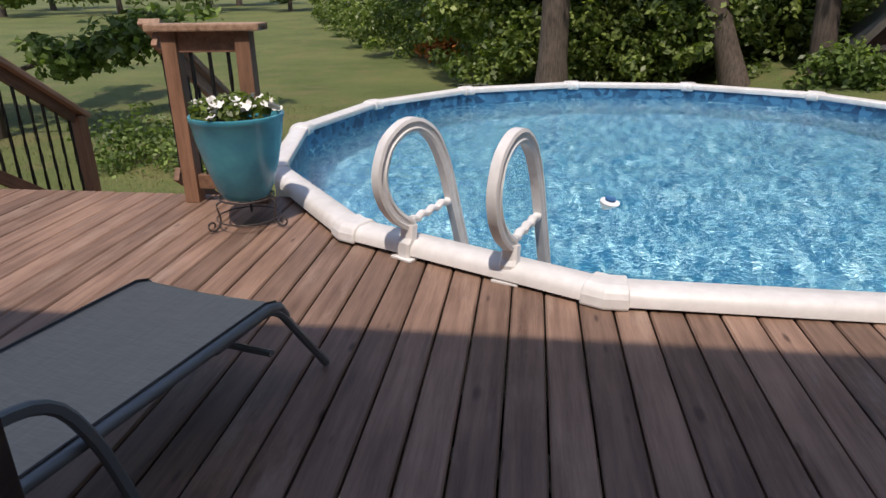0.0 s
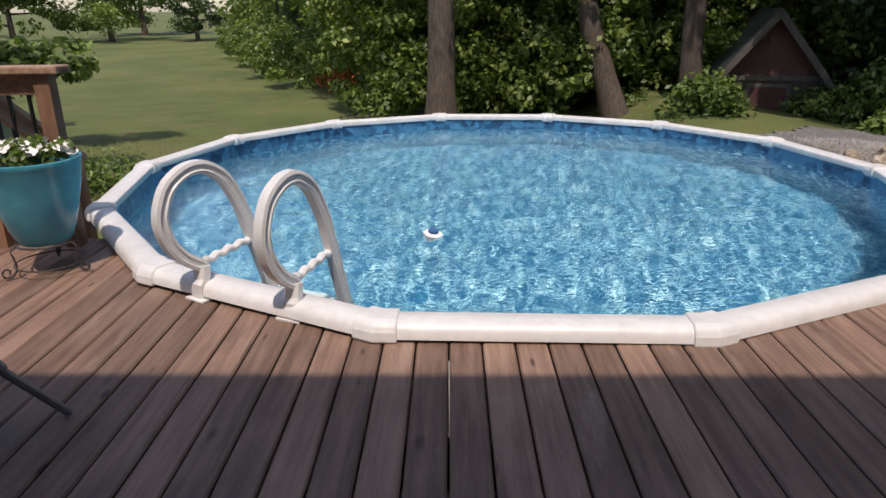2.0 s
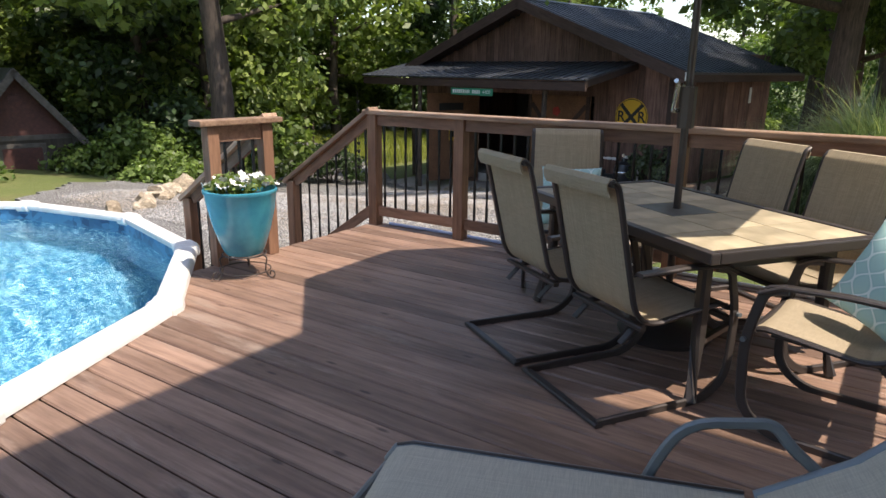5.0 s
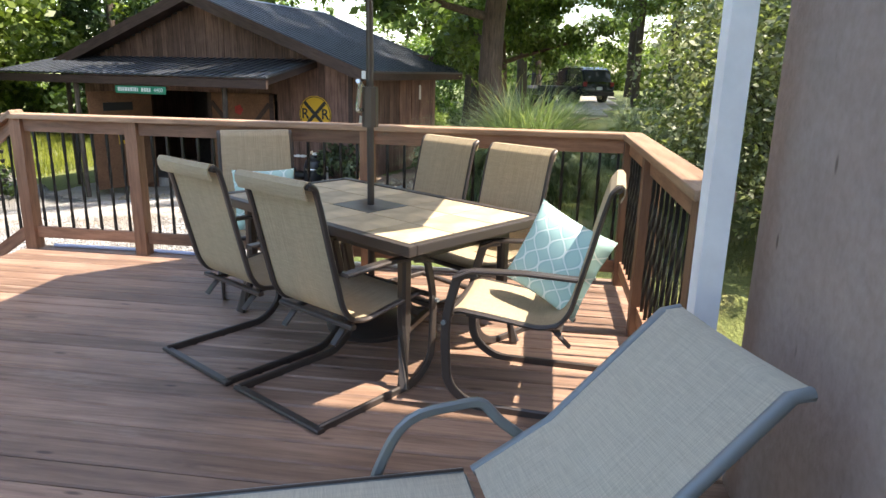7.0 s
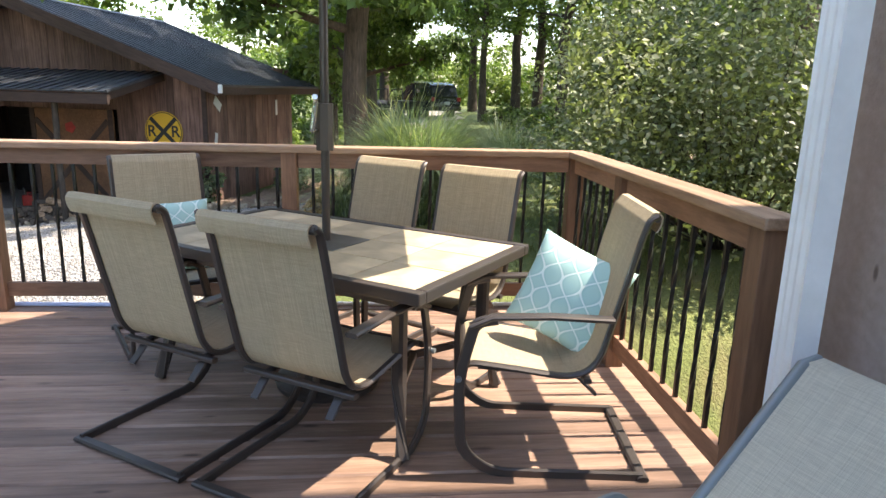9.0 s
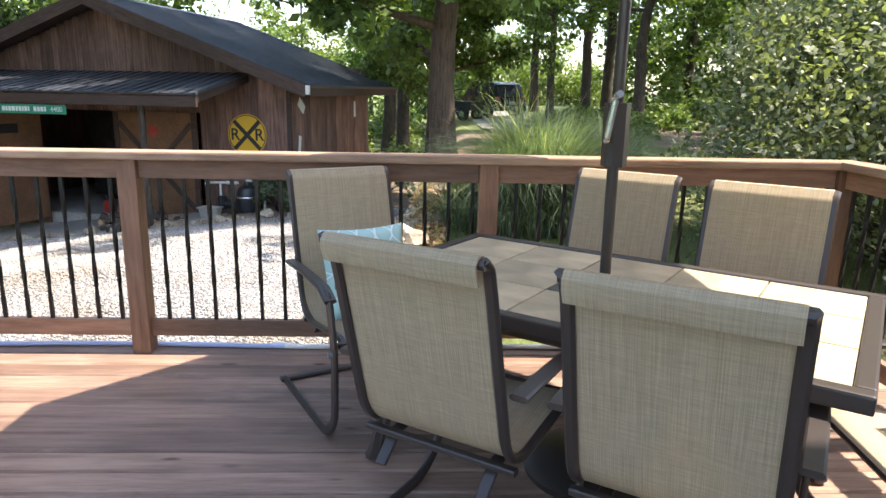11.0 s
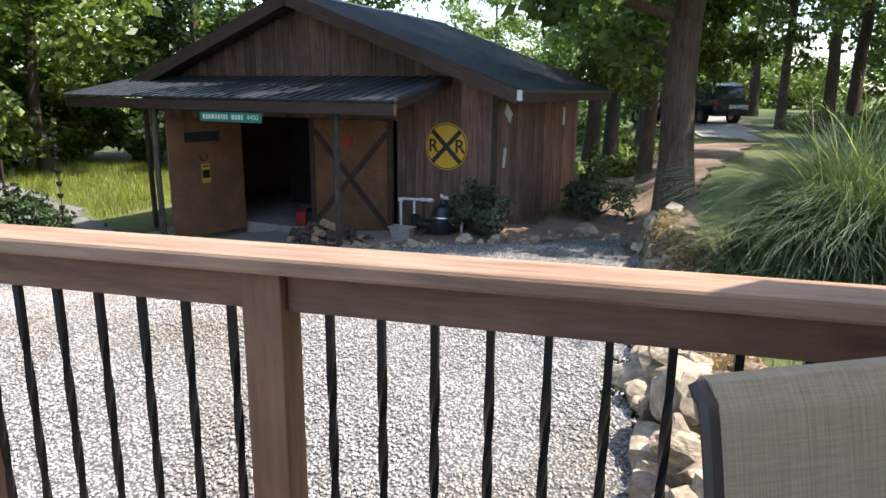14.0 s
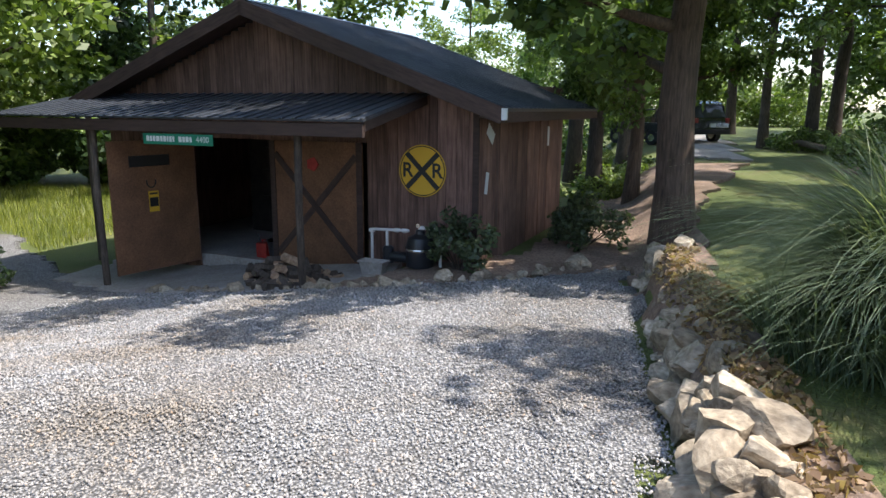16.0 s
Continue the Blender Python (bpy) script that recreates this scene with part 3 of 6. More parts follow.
def build_house():
    h = thing("house", pose(0, 0, 0), "house with taupe stucco wall beside the deck", "house", kind="structure")
    part("wall", box((-4.18, -3.665, 1.75), (13.6, 8.63, 6.0)), STUCCO, h)
    bm = bmesh.new()
    x0, x1 = -11.6, 2.90
    vs = [bm.verts.new(p) for p in ((x0, 1.28, 4.90), (x1, 1.28, 4.90), (x1, -3.7, 6.9), (x0, -3.7, 6.9), (x0, -8.7, 4.9), (x1, -8.7, 4.9))]
    fs = [bm.faces.new((vs[0], vs[1], vs[2], vs[3])), bm.faces.new((vs[3], vs[2], vs[5], vs[4]))]
    r = bmesh.ops.extrude_face_region(bm, geom=fs)
    bmesh.ops.translate(bm, vec=(0, 0, 0.18), verts=[v for v in r["geom"] if isinstance(v, bmesh.types.BMVert)])
    bmesh.ops.recalc_face_normals(bm, faces=bm.faces)
    part("roof", bm, ROOF, h)


build_house()


def build_downspout():
    d = thing("downspout", pose(0, 0, 0), "white ribbed aluminium downspout at the house corner", "downspout")
    prof = []
    w, dp = 0.105, 0.075
    for i in range(7):
        x = -w / 2 + w * i / 6
        prof.append((x, -dp / 2 + (0.004 if i % 2 else 0)))
    for i in range(7):
        x = w / 2 - w * i / 6
        prof.append((x, dp / 2 - (0.004 if i % 2 else 0)))
    x, y = 2.465, 0.835
    part("pipe", sweep([(x, y, 0.10), (x, y, 4.8)], prof), WHITE, d)
    part("elbow", sweep([(x, y, 0.12), (x - 0.01, y + 0.015, 0.07), (x - 0.06, y + 0.08, 0.04)], [(a * 1.06, b * 1.06) for a, b in prof]), WHITE, d)
    for z in (0.5, 3.4):
        part("strap", box((x, 0.735, z), (0.115, 0.19, 0.03), 0.003), WHITE, d)


build_downspout()

# ---- barn ----
BARN = pose(15.12, 5.685, -0.036, 0, 0, -12.4) @ Matrix.Scale(0.965, 4)           # local y runs along the front to the north, x into the barn
WID, DEP, EAVE, RIDGE, MID, HALF = 8.2, 5.2, 1.47, 3.22, 4.06, 4.73
YELLOW = mat("sign_yellow", (0.62, 0.36, 0.02), 0.45)
BLACK = mat("black_paint", (0.012, 0.012, 0.012), 0.5)
SIGNGREEN = mat("sign_green", (0.015, 0.19, 0.11), 0.45)
SIGNWHITE = mat("sign_white", (0.62, 0.64, 0.62), 0.5)
RUST = speckled("red_plastic", (0.30, 0.02, 0.015), (0.42, 0.04, 0.03), 0.45, 10, 2, 0.15)


def letters(txt, size, m, material, parent, name="letters"):
    cu = bpy.data.curves.new(name, "FONT")
    cu.body, cu.size, cu.align_x, cu.align_y, cu.extrude = txt, size, "CENTER", "CENTER", 0.001
    cu.materials.append(material)
    ob = new(name, cu)
    ob.parent, ob.matrix_basis = parent, m
    return ob


def gable_z(y):
    """Underside of the barn roof over a point of the front."""
    return EAVE + (RIDGE - EAVE) * (1 - abs(y - MID) / HALF) - 0.1


def build_barn():
    b = thing("barn", BARN, "dark brown plank barn with metal roof, porch and open door", "barn")
    lo = GZ - 0.75
    door0, door1 = 2.09, 5.87
    y = 0.0
    while y < WID - 0.02:
        w = min(random.choice((0.17, 0.19, 0.21, 0.15)), WID - y)
        mid = y + w / 2
        z0 = lo if not (door0 - 0.05 < mid < door1 + 0.05) else 0.92
        top = gable_z(mid)
        part("plank", box((0.0, 0, (z0 + top) / 2), (0.024, w - 0.005, top - z0), 0.002), BARNWOOD, b, m=pose(random.uniform(-0.006, 0.006), mid, 0))
        y += w
    for x in np.arange(0.12, DEP, 0.2):
        top = EAVE - 0.08
        part("plank", box((0, 0, (lo + top) / 2), (0.195, 0.024, top - lo), 0.002), BARNWOOD, b, m=pose(x, random.uniform(-0.006, 0.006), 0))
    part("back_wall", box((DEP, WID / 2, 0.2), (0.06, WID, 3.6)), BARNWOOD, b)
    part("north_wall", box((DEP / 2, WID, 0.0), (DEP, 0.06, 3.2)), BARNWOOD, b)
    part("floor_slab", box((DEP / 2 + 0.05, WID / 2, -1.55), (DEP, WID - 0.1, 0.3)), CONCRETE, b)
    part("corner_board", box((-0.02, 0.02, 0.0), (0.05, 0.1, 3.0), 0.004), BARNTRIM, b)
    # added panel and shelves, coloured near-black to paint the doorway's inner shade
    part("inner_wall", box((2.6, 4.6, -0.2), (0.05, 4.4, 2.4)), INSHADE, b)
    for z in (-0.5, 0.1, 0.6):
        part("shelf", box((2.35, 4.9, z), (0.4, 2.4, 0.04)), INSHADE, b)
    sl = math.atan2(RIDGE - EAVE, HALF)
    for s in (1, -1):
        slope = pose(0, MID + s * HALF / 2, (RIDGE + EAVE) / 2) @ pose(0, 0, 0, -s * math.degrees(sl))
        part("roof_sheet", box((DEP / 2 - 0.05, 0, 0.02), (DEP + 1.2, HALF / math.cos(sl), 0.05)), ROOF, b, m=slope)
        for i in range(28):
            x = -0.58 + i * (DEP + 1.1) / 27
            part("rib", box((x, 0, 0.055), (0.035, HALF / math.cos(sl), 0.022), 0.006), ROOF, b, m=slope)
        part("gable_trim", box((-0.67, 0, -0.07), (0.05, HALF / math.cos(sl) + 0.02, 0.24), 0.004), BARNTRIM, b, m=slope)
        part("soffit", box((-0.32, 0, -0.06), (0.6, HALF / math.cos(sl) - 0.1, 0.03)), BARNTRIM, b, m=slope)
        part("eave_trim", box((DEP / 2 - 0.02, MID + s * (HALF - 0.03), EAVE - 0.08), (DEP + 1.2, 0.05, 0.16)), BARNTRIM, b)
        part("soffit", box((DEP / 2 - 0.02, MID + s * (HALF - 0.25), EAVE - 0.09), (DEP + 1.1, 0.4, 0.03)), BARNTRIM, b)
    part("ridge_cap", sweep([(-0.67, MID, RIDGE + 0.05), (DEP + 0.55, MID, RIDGE + 0.05)], [(-0.16, -0.03), (0, 0.03), (0.16, -0.03), (0, 0.012)]), ROOF, b)
    part("roof_corner_cap", box((-0.675, MID - HALF, EAVE - 0.04), (0.062, 0.075, 0.17), 0.003), SIGNWHITE, b, "white metal cap at the roof corner")
    # porch roof: ribbed metal on two posts
    pa, pb, out = 0.85, 8.75, -2.08
    fall = math.atan2(0.40, -out)
    porch = pose(out / 2, (pa + pb) / 2, 1.53, 0, -math.degrees(fall), 0)
    part("porch_roof", box((0, 0, 0), (-out / math.cos(fall), pb - pa, 0.03)), ROOF, b, m=porch)
    for i in range(36):
        part("porch_rib", box((0, -(pb - pa) / 2 + 0.03 + i * (pb - pa - 0.06) / 35, 0.025), (-out / math.cos(fall) + 0.01, 0.04, 0.025), 0.007), ROOF, b, m=porch)
    part("porch_beam", box((out + 0.06, (pa + pb) / 2, 1.20), (0.07, pb - pa - 0.06, 0.19), 0.006), BARNTRIM, b)
    part("porch_beam", box((out / 2, pa + 0.05, -0.09), (-out / math.cos(fall) - 0.1, 0.05, 0.14), 0.004), BARNTRIM, b, m=pose(0, 0, 1.53) @ pose(out / 2, 0, 0) @ pose(0, 0, 0, 0, -math.degrees(fall)) @ pose(-out / 2, 0, 0))
    for x, y in ((-1.8, 2.14), (-1.8, 6.47), (-0.2, 8.6)):
        part("porch_post", sweep([(x, y, lo), (x - 0.015, y + 0.015, 0), (x, y, 1.25 if x < -1 else 1.6)], circle(0.06, 10)), BARK, b)
    # doors
    d = part("door", box((0, -0.98, 0), (0.05, 1.94, 2.5), 0.004), DOORWOOD, b, "brown plywood door, closed", m=pose(-0.06, 4.05, -0.33))
    for s in (1, -1):
        part("brace", box((-0.035, 0, 0), (0.022, 2.5, 0.11), 0.003), BARNTRIM, d, m=pose(-0.004 * s, -0.98, 0.1) @ pose(0, 0, 0, s * 47))
    for yy in (-0.06, -1.9):
        part("frame_board", box((-0.035, yy, 0), (0.022, 0.11, 2.49)), BARNTRIM, d)
    d = part("door", box((0, 0.86, 0), (0.05, 1.72, 2.4), 0.004), DOORWOOD, b, "brown plywood door, swung wide open", m=pose(-0.09, 5.9, -0.30, 0, 0, 80))
    part("window_slot", box((-0.03, 0.95, 0.83), (0.02, 0.8, 0.2), 0.003), BLACK, d)
    part("horseshoe", sweep([(-0.035, 0.95 + 0.09 * math.cos(a), 0.45 - 0.11 * math.sin(a)) for a in np.linspace(-0.3, math.pi + 0.3, 12)], rrect(0.02, 0.012, 0.003), up=(1, 0, 0)), IRON, d)
    part("notice", box((-0.03, 0.92, 0.08), (0.006, 0.2, 0.38)), YELLOW, d)
    part("notice_mark", box((-0.036, 0.92, 0.07), (0.004, 0.17, 0.17)), BLACK, d)
    part("notice_band", box((-0.036, 0.92, 0.225), (0.004, 0.16, 0.035)), BLACK, d)
    part("emblem", lathe([(0, 0), (0.13, 0), (0.13, 0.02), (0, 0.02)], 5), RUST, b, "faded red wooden emblem", m=pose(-0.10, 3.1, 0.52, 90, 0, -90))
    # crossing sign
    s = part("crossing_sign", lathe([(0, 0), (0.425, 0.0), (0.43, 0.003), (0.43, 0.009), (0, 0.009)], 48), YELLOW, b, "round yellow railroad crossing sign",
             m=pose(-0.04, 0.96, 0.49, 90, 0, -90))
    part("border", sweep([(0.405 * math.cos(a), 0.405 * math.sin(a), 0.011) for a in np.linspace(0, 2 * math.pi, 49)[:-1]], rrect(0.016, 0.004, 0.001), closed=True), BLACK, s)
    for k in (45, -45):
        part("stripe", box((0, 0, 0.012 + 0.002 * (k > 0)), (0.8, 0.085, 0.004)), BLACK, s, m=pose(0, 0, 0, 0, 0, k))
    for x in (-0.265, 0.265):
        letters("R", 0.34, pose(x * 1.02, 0, 0.012), BLACK, s).data.offset = 0.006
    # street sign under the porch beam
    s = part("street_sign", box((0, 0, 0), (1.45, 0.012, 0.17), 0.003), SIGNGREEN, b, "green street name sign with white lettering", m=pose(out - 0.02, 4.21, 1.0, 0, 0, -90))
    x = -0.66
    for w in (0.08, 0.06, 0.07, 0.09, 0.065, 0.075, 0.05, 0.07, 0.055, -0.07, 0.08, 0.07, 0.075, 0.06):
        if w > 0:
            part("mark", box((x + w / 2, -0.008, 0.004), (w - 0.02, 0.004, 0.085)), SIGNWHITE, s)
        x += abs(w)
    letters("4400", 0.13, pose(0.52, -0.008, 0.0, 90), SIGNWHITE, s)
    for x, z, w, hh, r in ((0.5, 1.1, 0.34, 0.2, 35), (0.35, 0.3, 0.12, 0.36, 12), (3.98, 0.95, 0.13, 0.4, 0)):
        part("plate", box((0, 0, 0), (w, 0.012, hh), 0.003), SIGNWHITE, b, m=pose(x, -0.03, z, 0, r, 0))


build_barn()


def on_barn(x, y, z=0.0):
    return BARN @ Vector((x, y, z))


def barn_spot(x, y, yaw=0.0, lift=0.03):
    """A place on the ground, given in the barn's own plan."""
    p = on_barn(x, y)
    return pose(p.x, p.y, ground_z(p.x, p.y) + lift, 0, 0, yaw - 12.4)


draped("porch_apron", [tuple(on_barn(x, y)[:2]) for x, y in ((0.2, 1.2), (0.2, 8.2), (-2.1, 8.0), (-2.2, 4.5), (-2.0, 2.0), (-1.3, 1.4))], 0.06, CONCRETE, "worn dusty concrete apron under the barn porch", "apron", 0.2)


# ---- small shed behind the pool ----
SHEDWOOD = wood("shed_plank", (0.034, 0.030, 0.022), (0.075, 0.064, 0.048), 0.8, (1, 1, 0.05), 0.5, False)
SHEDTRIM = speckled("grey_trim", (0.06, 0.054, 0.045), (0.10, 0.09, 0.078), 0.8, 14, 2, 0.2)
MAROON = speckled("maroon_paint", (0.05, 0.02, 0.016), (0.09, 0.032, 0.025), 0.7, 16, 2, 0.25)


def build_shed():
    s = thing("garden_shed", pose(6.68, 16.4, GZ, 0, 0, -14), "small green-grey garden shed with steep gable roof and red door", "shed")
    w, d, wall, top = 2.1, 3.0, 1.15, 2.50
    part("wall", box((0, d / 2, wall / 2), (w, d, wall)), SHEDWOOD, s)
    bm = bmesh.new()
    vs = [bm.verts.new(p) for p in ((-w / 2, 0, wall), (w / 2, 0, wall), (0, 0, top - 0.05), (-w / 2, d, wall), (w / 2, d, wall), (0, d, top - 0.05))]
    bm.faces.new((vs[0], vs[1], vs[2])), bm.faces.new((vs[5], vs[4], vs[3])), bm.faces.new((vs[0], vs[2], vs[5], vs[3])), bm.faces.new((vs[1], vs[4], vs[5], vs[2]))
    part("gable", bm, MAROON, s)
    sl = math.atan2(top - 0.98, w / 2 + 0.16)
    L = math.hypot(top - 0.98, w / 2 + 0.16)
    for k in (1, -1):
        part("roof_sheet", box((0, d / 2 - 0.02, 0), (L, d + 0.5, 0.05)), ROOF, s, m=pose(k * (w / 4 + 0.08), 0, (top + 0.98) / 2 + 0.03, 0, k * math.degrees(sl)))
        part("verge_board", box((0, -0.28, -0.05), (L, 0.04, 0.13)), SHEDTRIM, s, m=pose(k * (w / 4 + 0.08), 0, (top + 0.98) / 2 + 0.03, 0, k * math.degrees(sl)))
        part("corner_board", box((k * (w / 2 - 0.04), -0.012, wall / 2), (0.1, 0.03, wall)), SHEDTRIM, s)
    part("band_board", box((0, -0.015, wall), (w, 0.03, 0.1)), SHEDTRIM, s)
    dr = part("door", box((0, -0.02, 0.48), (0.72, 0.04, 0.92)), MAROON, s)
    for c, z in (((-0.4, -0.03, 0.48), (0.08, 0.04, 1.0)), ((0.4, -0.03, 0.48), (0.08, 0.04, 1.0)), ((0, -0.03, 0.99), (0.88, 0.04, 0.08))):
        part("door_trim", box(c, z), SHEDTRIM, dr)
    wn_ = part("window", box((-w / 2 - 0.01, 0.8, 0.6), (0.03, 0.45, 0.55)), BLACK, s)
    part("window_frame", box((-w / 2 - 0.02, 0.8, 0.9), (0.04, 0.6, 0.07)), SHEDTRIM, wn_)
    part("emblem", lathe([(0, 0), (0.14, 0), (0.14, 0.02), (0, 0.02)], 5), MAROON, s, m=pose(0, -0.02, 1.9, 90))


build_shed()

# ---- leaves, trees ----
rng = np.random.default_rng(4)


def leaf_mesh(name, centres, radii, per, size, material, flat=0.6, elong=1.7, droop=0.0):
    """Many small folded leaves on the shells and in the bodies of clumps."""
    C = np.repeat(np.asarray(centres, float), per, axis=0)
    R = np.repeat(np.asarray(radii, float), per)
    n = len(C)
    d = rng.normal(size=(n, 3))
    d /= np.linalg.norm(d, axis=1)[:, None]
    rad = R * rng.uniform(0.25, 1.0, n) ** 0.5
    P = C + d * rad[:, None] * np.array([1, 1, flat])
    nrm = d * 0.5 + rng.normal(size=(n, 3)) * 0.55 + np.array([0, 0, 0.5])
    nrm /= np.linalg.norm(nrm, axis=1)[:, None]
    t = np.cross(nrm, rng.normal(size=(n, 3)))
    t /= np.linalg.norm(t, axis=1)[:, None]
    t[:, 2] -= droop
    s = np.cross(nrm, t)
    sz = size * rng.uniform(0.6, 1.35, n)[:, None]
    a, b = P - t * sz * elong / 2, P + t * sz * elong / 2
    fold = nrm * sz * 0.12
    l, r = P + s * sz / 2 + fold, P - s * sz / 2 + fold
    V = np.stack([a, l, b, r], 1).reshape(-1, 3)
    F = np.arange(n * 4).reshape(-1, 4)
    return raw(name, V, F, material)


def limb(bm_list, p, q, r0, r1, seed, n=7):
    pts = []
    p, q = Vector(p), Vector(q)
    for i in range(n):
        t = i / (n - 1)
        w = (q - p).length * 0.05 * math.sin(t * math.pi)
        pts.append(p.lerp(q, t) + Vector((noise.noise((seed, t * 3, 0)), noise.noise((seed, t * 3, 5)), 0)) * w)
    bm = bmesh.new()
    rings = []
    for i, c in enumerate(pts):
        t = i / (n - 1)
        r = (r0 + (r1 - r0) * t) * (1.0 if i else 1.25)
        d = (pts[min(i + 1, n - 1)] - pts[max(i - 1, 0)]).normalized()
        a = d.orthogonal().normalized()
        b = d.cross(a)
        rings.append([bm.verts.new(c + (a * math.cos(k * math.pi / 5) + b * math.sin(k * math.pi / 5)) * r * (1 + 0.12 * noise.noise((seed + k, i, 2)))) for k in range(10)])
    for a, b in zip(rings, rings[1:]):
        for k in range(10):
            bm.faces.new((a[k], a[(k + 1) % 10], b[(k + 1) % 10], b[k]))
    me = bpy.data.meshes.new("tmp")
    bm.to_mesh(me)
    bm.free()
    bm_list.from_mesh(me)
    bpy.data.meshes.remove(me)
    return pts


def build_tree(name, m, height, r, base, spread, n_clump, per, leaf, material, label, lean=(0, 0), clump=0.9, limbs=9, group="", low=0.35, bark=None):
    t = thing(name, m, label, "tree", group)
    seed = rng.integers(1, 999)
    bm = bmesh.new()
    top = Vector((lean[0], lean[1], height * 0.92))
    trunk = limb(bm, (0, 0, -0.1), top, r, r * 0.25, float(seed), 12)
    cs, rs = [], []
    for i in range(limbs):
        f = base + (0.95 - base) * (i + rng.uniform(0, 0.6)) / limbs
        p = Vector((0, 0, 0)).lerp(top, f)
        a = i * 2.4 + rng.uniform(-0.4, 0.4)
        L = spread * (0.55 + 0.6 * math.sin(min(1, (1 - f) * 1.6 + 0.2) * math.pi * 0.6)) * rng.uniform(0.75, 1.1)
        q = p + Vector((math.cos(a) * L, math.sin(a) * L, L * rng.uniform(-0.05, 0.45)))
        limb(bm, p, q, r * 0.33 * (1.15 - f), 0.015, seed + i, 6)
        k = max(3, n_clump // limbs)
        for j in range(k):
            g = low + (1.08 - low) * (j + rng.uniform(0, 1)) / k
            c = p.lerp(q, g) + Vector(rng.normal(size=3)) * 0.28 * clump
            cs.append(c[:])
            rs.append(clump * rng.uniform(0.5, 1.05))
    part("trunk", bm, bark or BARK, t, smooth=True)
    ob = new("crown", leaf_mesh("crown", cs, rs, per, leaf, material))
    ob.parent = t
    return t


# the trees that stand out singly
OAK = build_tree("oak_tree", pose(16.25, 2.6, ground_z(16.25, 2.6)), 13, 0.32, 0.20, 5.0, 190, 130, 0.13, LEAF, "large oak tree with a thick furrowed trunk", group="yard trees", clump=0.95, limbs=13, bark=OAKBARK)
POOLTREE = build_tree("oak_tree", pose(9.3, 13.4, GZ), 12, 0.27, 0.30, 3.6, 130, 130, 0.13, LEAF2, "oak tree with sunlit leaves beside the yard", group="yard trees", clump=0.8, limbs=11)
build_tree("oak_tree", pose(3.85, 17.6, GZ), 13, 0.30, 0.66, 2.4, 22, 130, 0.13, LEAF, "leaning oak tree behind the pool", (-3.2, 1.2), group="yard trees", clump=0.9)
build_tree("oak_tree", pose(5.25, 17.0, GZ), 13, 0.27, 0.66, 2.4, 22, 130, 0.13, LEAF, "straight grey-barked oak tree behind the pool", group="yard trees", clump=0.9)
build_tree("oak_tree", pose(-0.31, 16.8, GZ), 12, 0.34, 0.55, 2.8, 34, 130, 0.13, LEAF, "dark-trunked oak tree with low leafy boughs", group="yard trees", clump=0.95)
TALL = build_tree("tall_tree", pose(28, 4.5, -0.9), 16, 0.28, 0.35, 3.4, 90, 130, 0.13, LEAF, "slender woodland tree with high leafy crown", group="woodland trees", clump=1.1)
WOODTREE = build_tree("woodland_tree", pose(-3, 26, GZ), 11, 0.2, 0.08, 3.3, 110, 100, 0.17, LEAF2, "leafy woodland tree at the edge of the trees", group="woodland trees", clump=1.25, limbs=14, low=0.2)
CEDAR = build_tree("cedar_tree", pose(9.8, 17.0, GZ), 9, 0.17, 0.05, 2.2, 100, 110, 0.13, LEAF3, "dark evergreen cedar tree", group="woodland trees", clump=0.8, limbs=15, low=0.15)


def grown(src, x, y, k, s):
    c = copy_thing(src, pose(x, y, ground_z(x, y), 0, 0, k * 77))
    c.scale = (s, s, s * random.uniform(0.9, 1.12))
    return c


# low boughs of the large oak over the barn's eave
_cs = [(rng.uniform(-2.9, 1.4), rng.uniform(-1.6, 3.2), rng.uniform(3.9, 7.0)) for _ in range(75)]
_ob = new("low_bough", leaf_mesh("low_bough", _cs, [rng.uniform(0.45, 0.85) for _ in _cs], 140, 0.13, LEAF))
_ob.parent = OAK
copy_thing(OAK, pose(22.5, 2.9, ground_z(22.5, 2.9), 0, 0, 130)).scale = (0.62, 0.62, 0.8)
# the woods round the clearing
k = 0
for x, y, s in ((1.5, 23, 0.85), (4.5, 22.5, 0.8), (7.6, 22, 0.9), (10.5, 21, 0.95), (13, 19.5, 1.0), (-1.5, 27, 0.9), (-5, 33, 0.95), (-8.5, 40, 1.0), (-12, 49, 1.0), (2, 29, 1.2), (6, 28, 1.25), (10.5, 27, 1.3), (15, 25, 1.3),
                (19, 27, 1.3), (24, 24, 1.3), (28, 20, 1.3), (31, 15.5, 1.1), (25, 30, 1.4), (-16, 62, 1.2), (-24, 66, 1.2), (-32, 66, 1.25), (-40, 64, 1.3), (-49, 60, 1.3), (-20, 80, 1.5), (-36, 82, 1.6), (-55, 75, 1.5), (11.3, 16.5, 0.75), (14.5, 21.8, 0.9)):
    k += 1
    grown(WOODTREE if k % 4 else CEDAR, x, y, k, s)
for x, y, s in ((33, 2.6, 1.0), (26, -8.5, 1.0), (36, -6, 1.05), (31, -11.5, 1.0), (24, -14.5, 1.0), (39, 2.0, 1.1), (41, -12, 1.1), (36, -18, 1.1), (21, -20, 1.05), (30, -21, 1.1), (47, -4, 1.1), (22.5, -10.5, 0.85)):
    k += 1
    grown(TALL, x, y, k, s)
for x, y, s in ((19, -17, 1.1), (25, -24, 1.3), (33, -27, 1.4), (42, -22, 1.4), (50, -15, 1.4), (72, 9, 1.1), (62, 14, 1.2), (55, -24, 1.5), (80, -8, 1.2)):
    k += 1
    grown(WOODTREE, x, y, k, s)


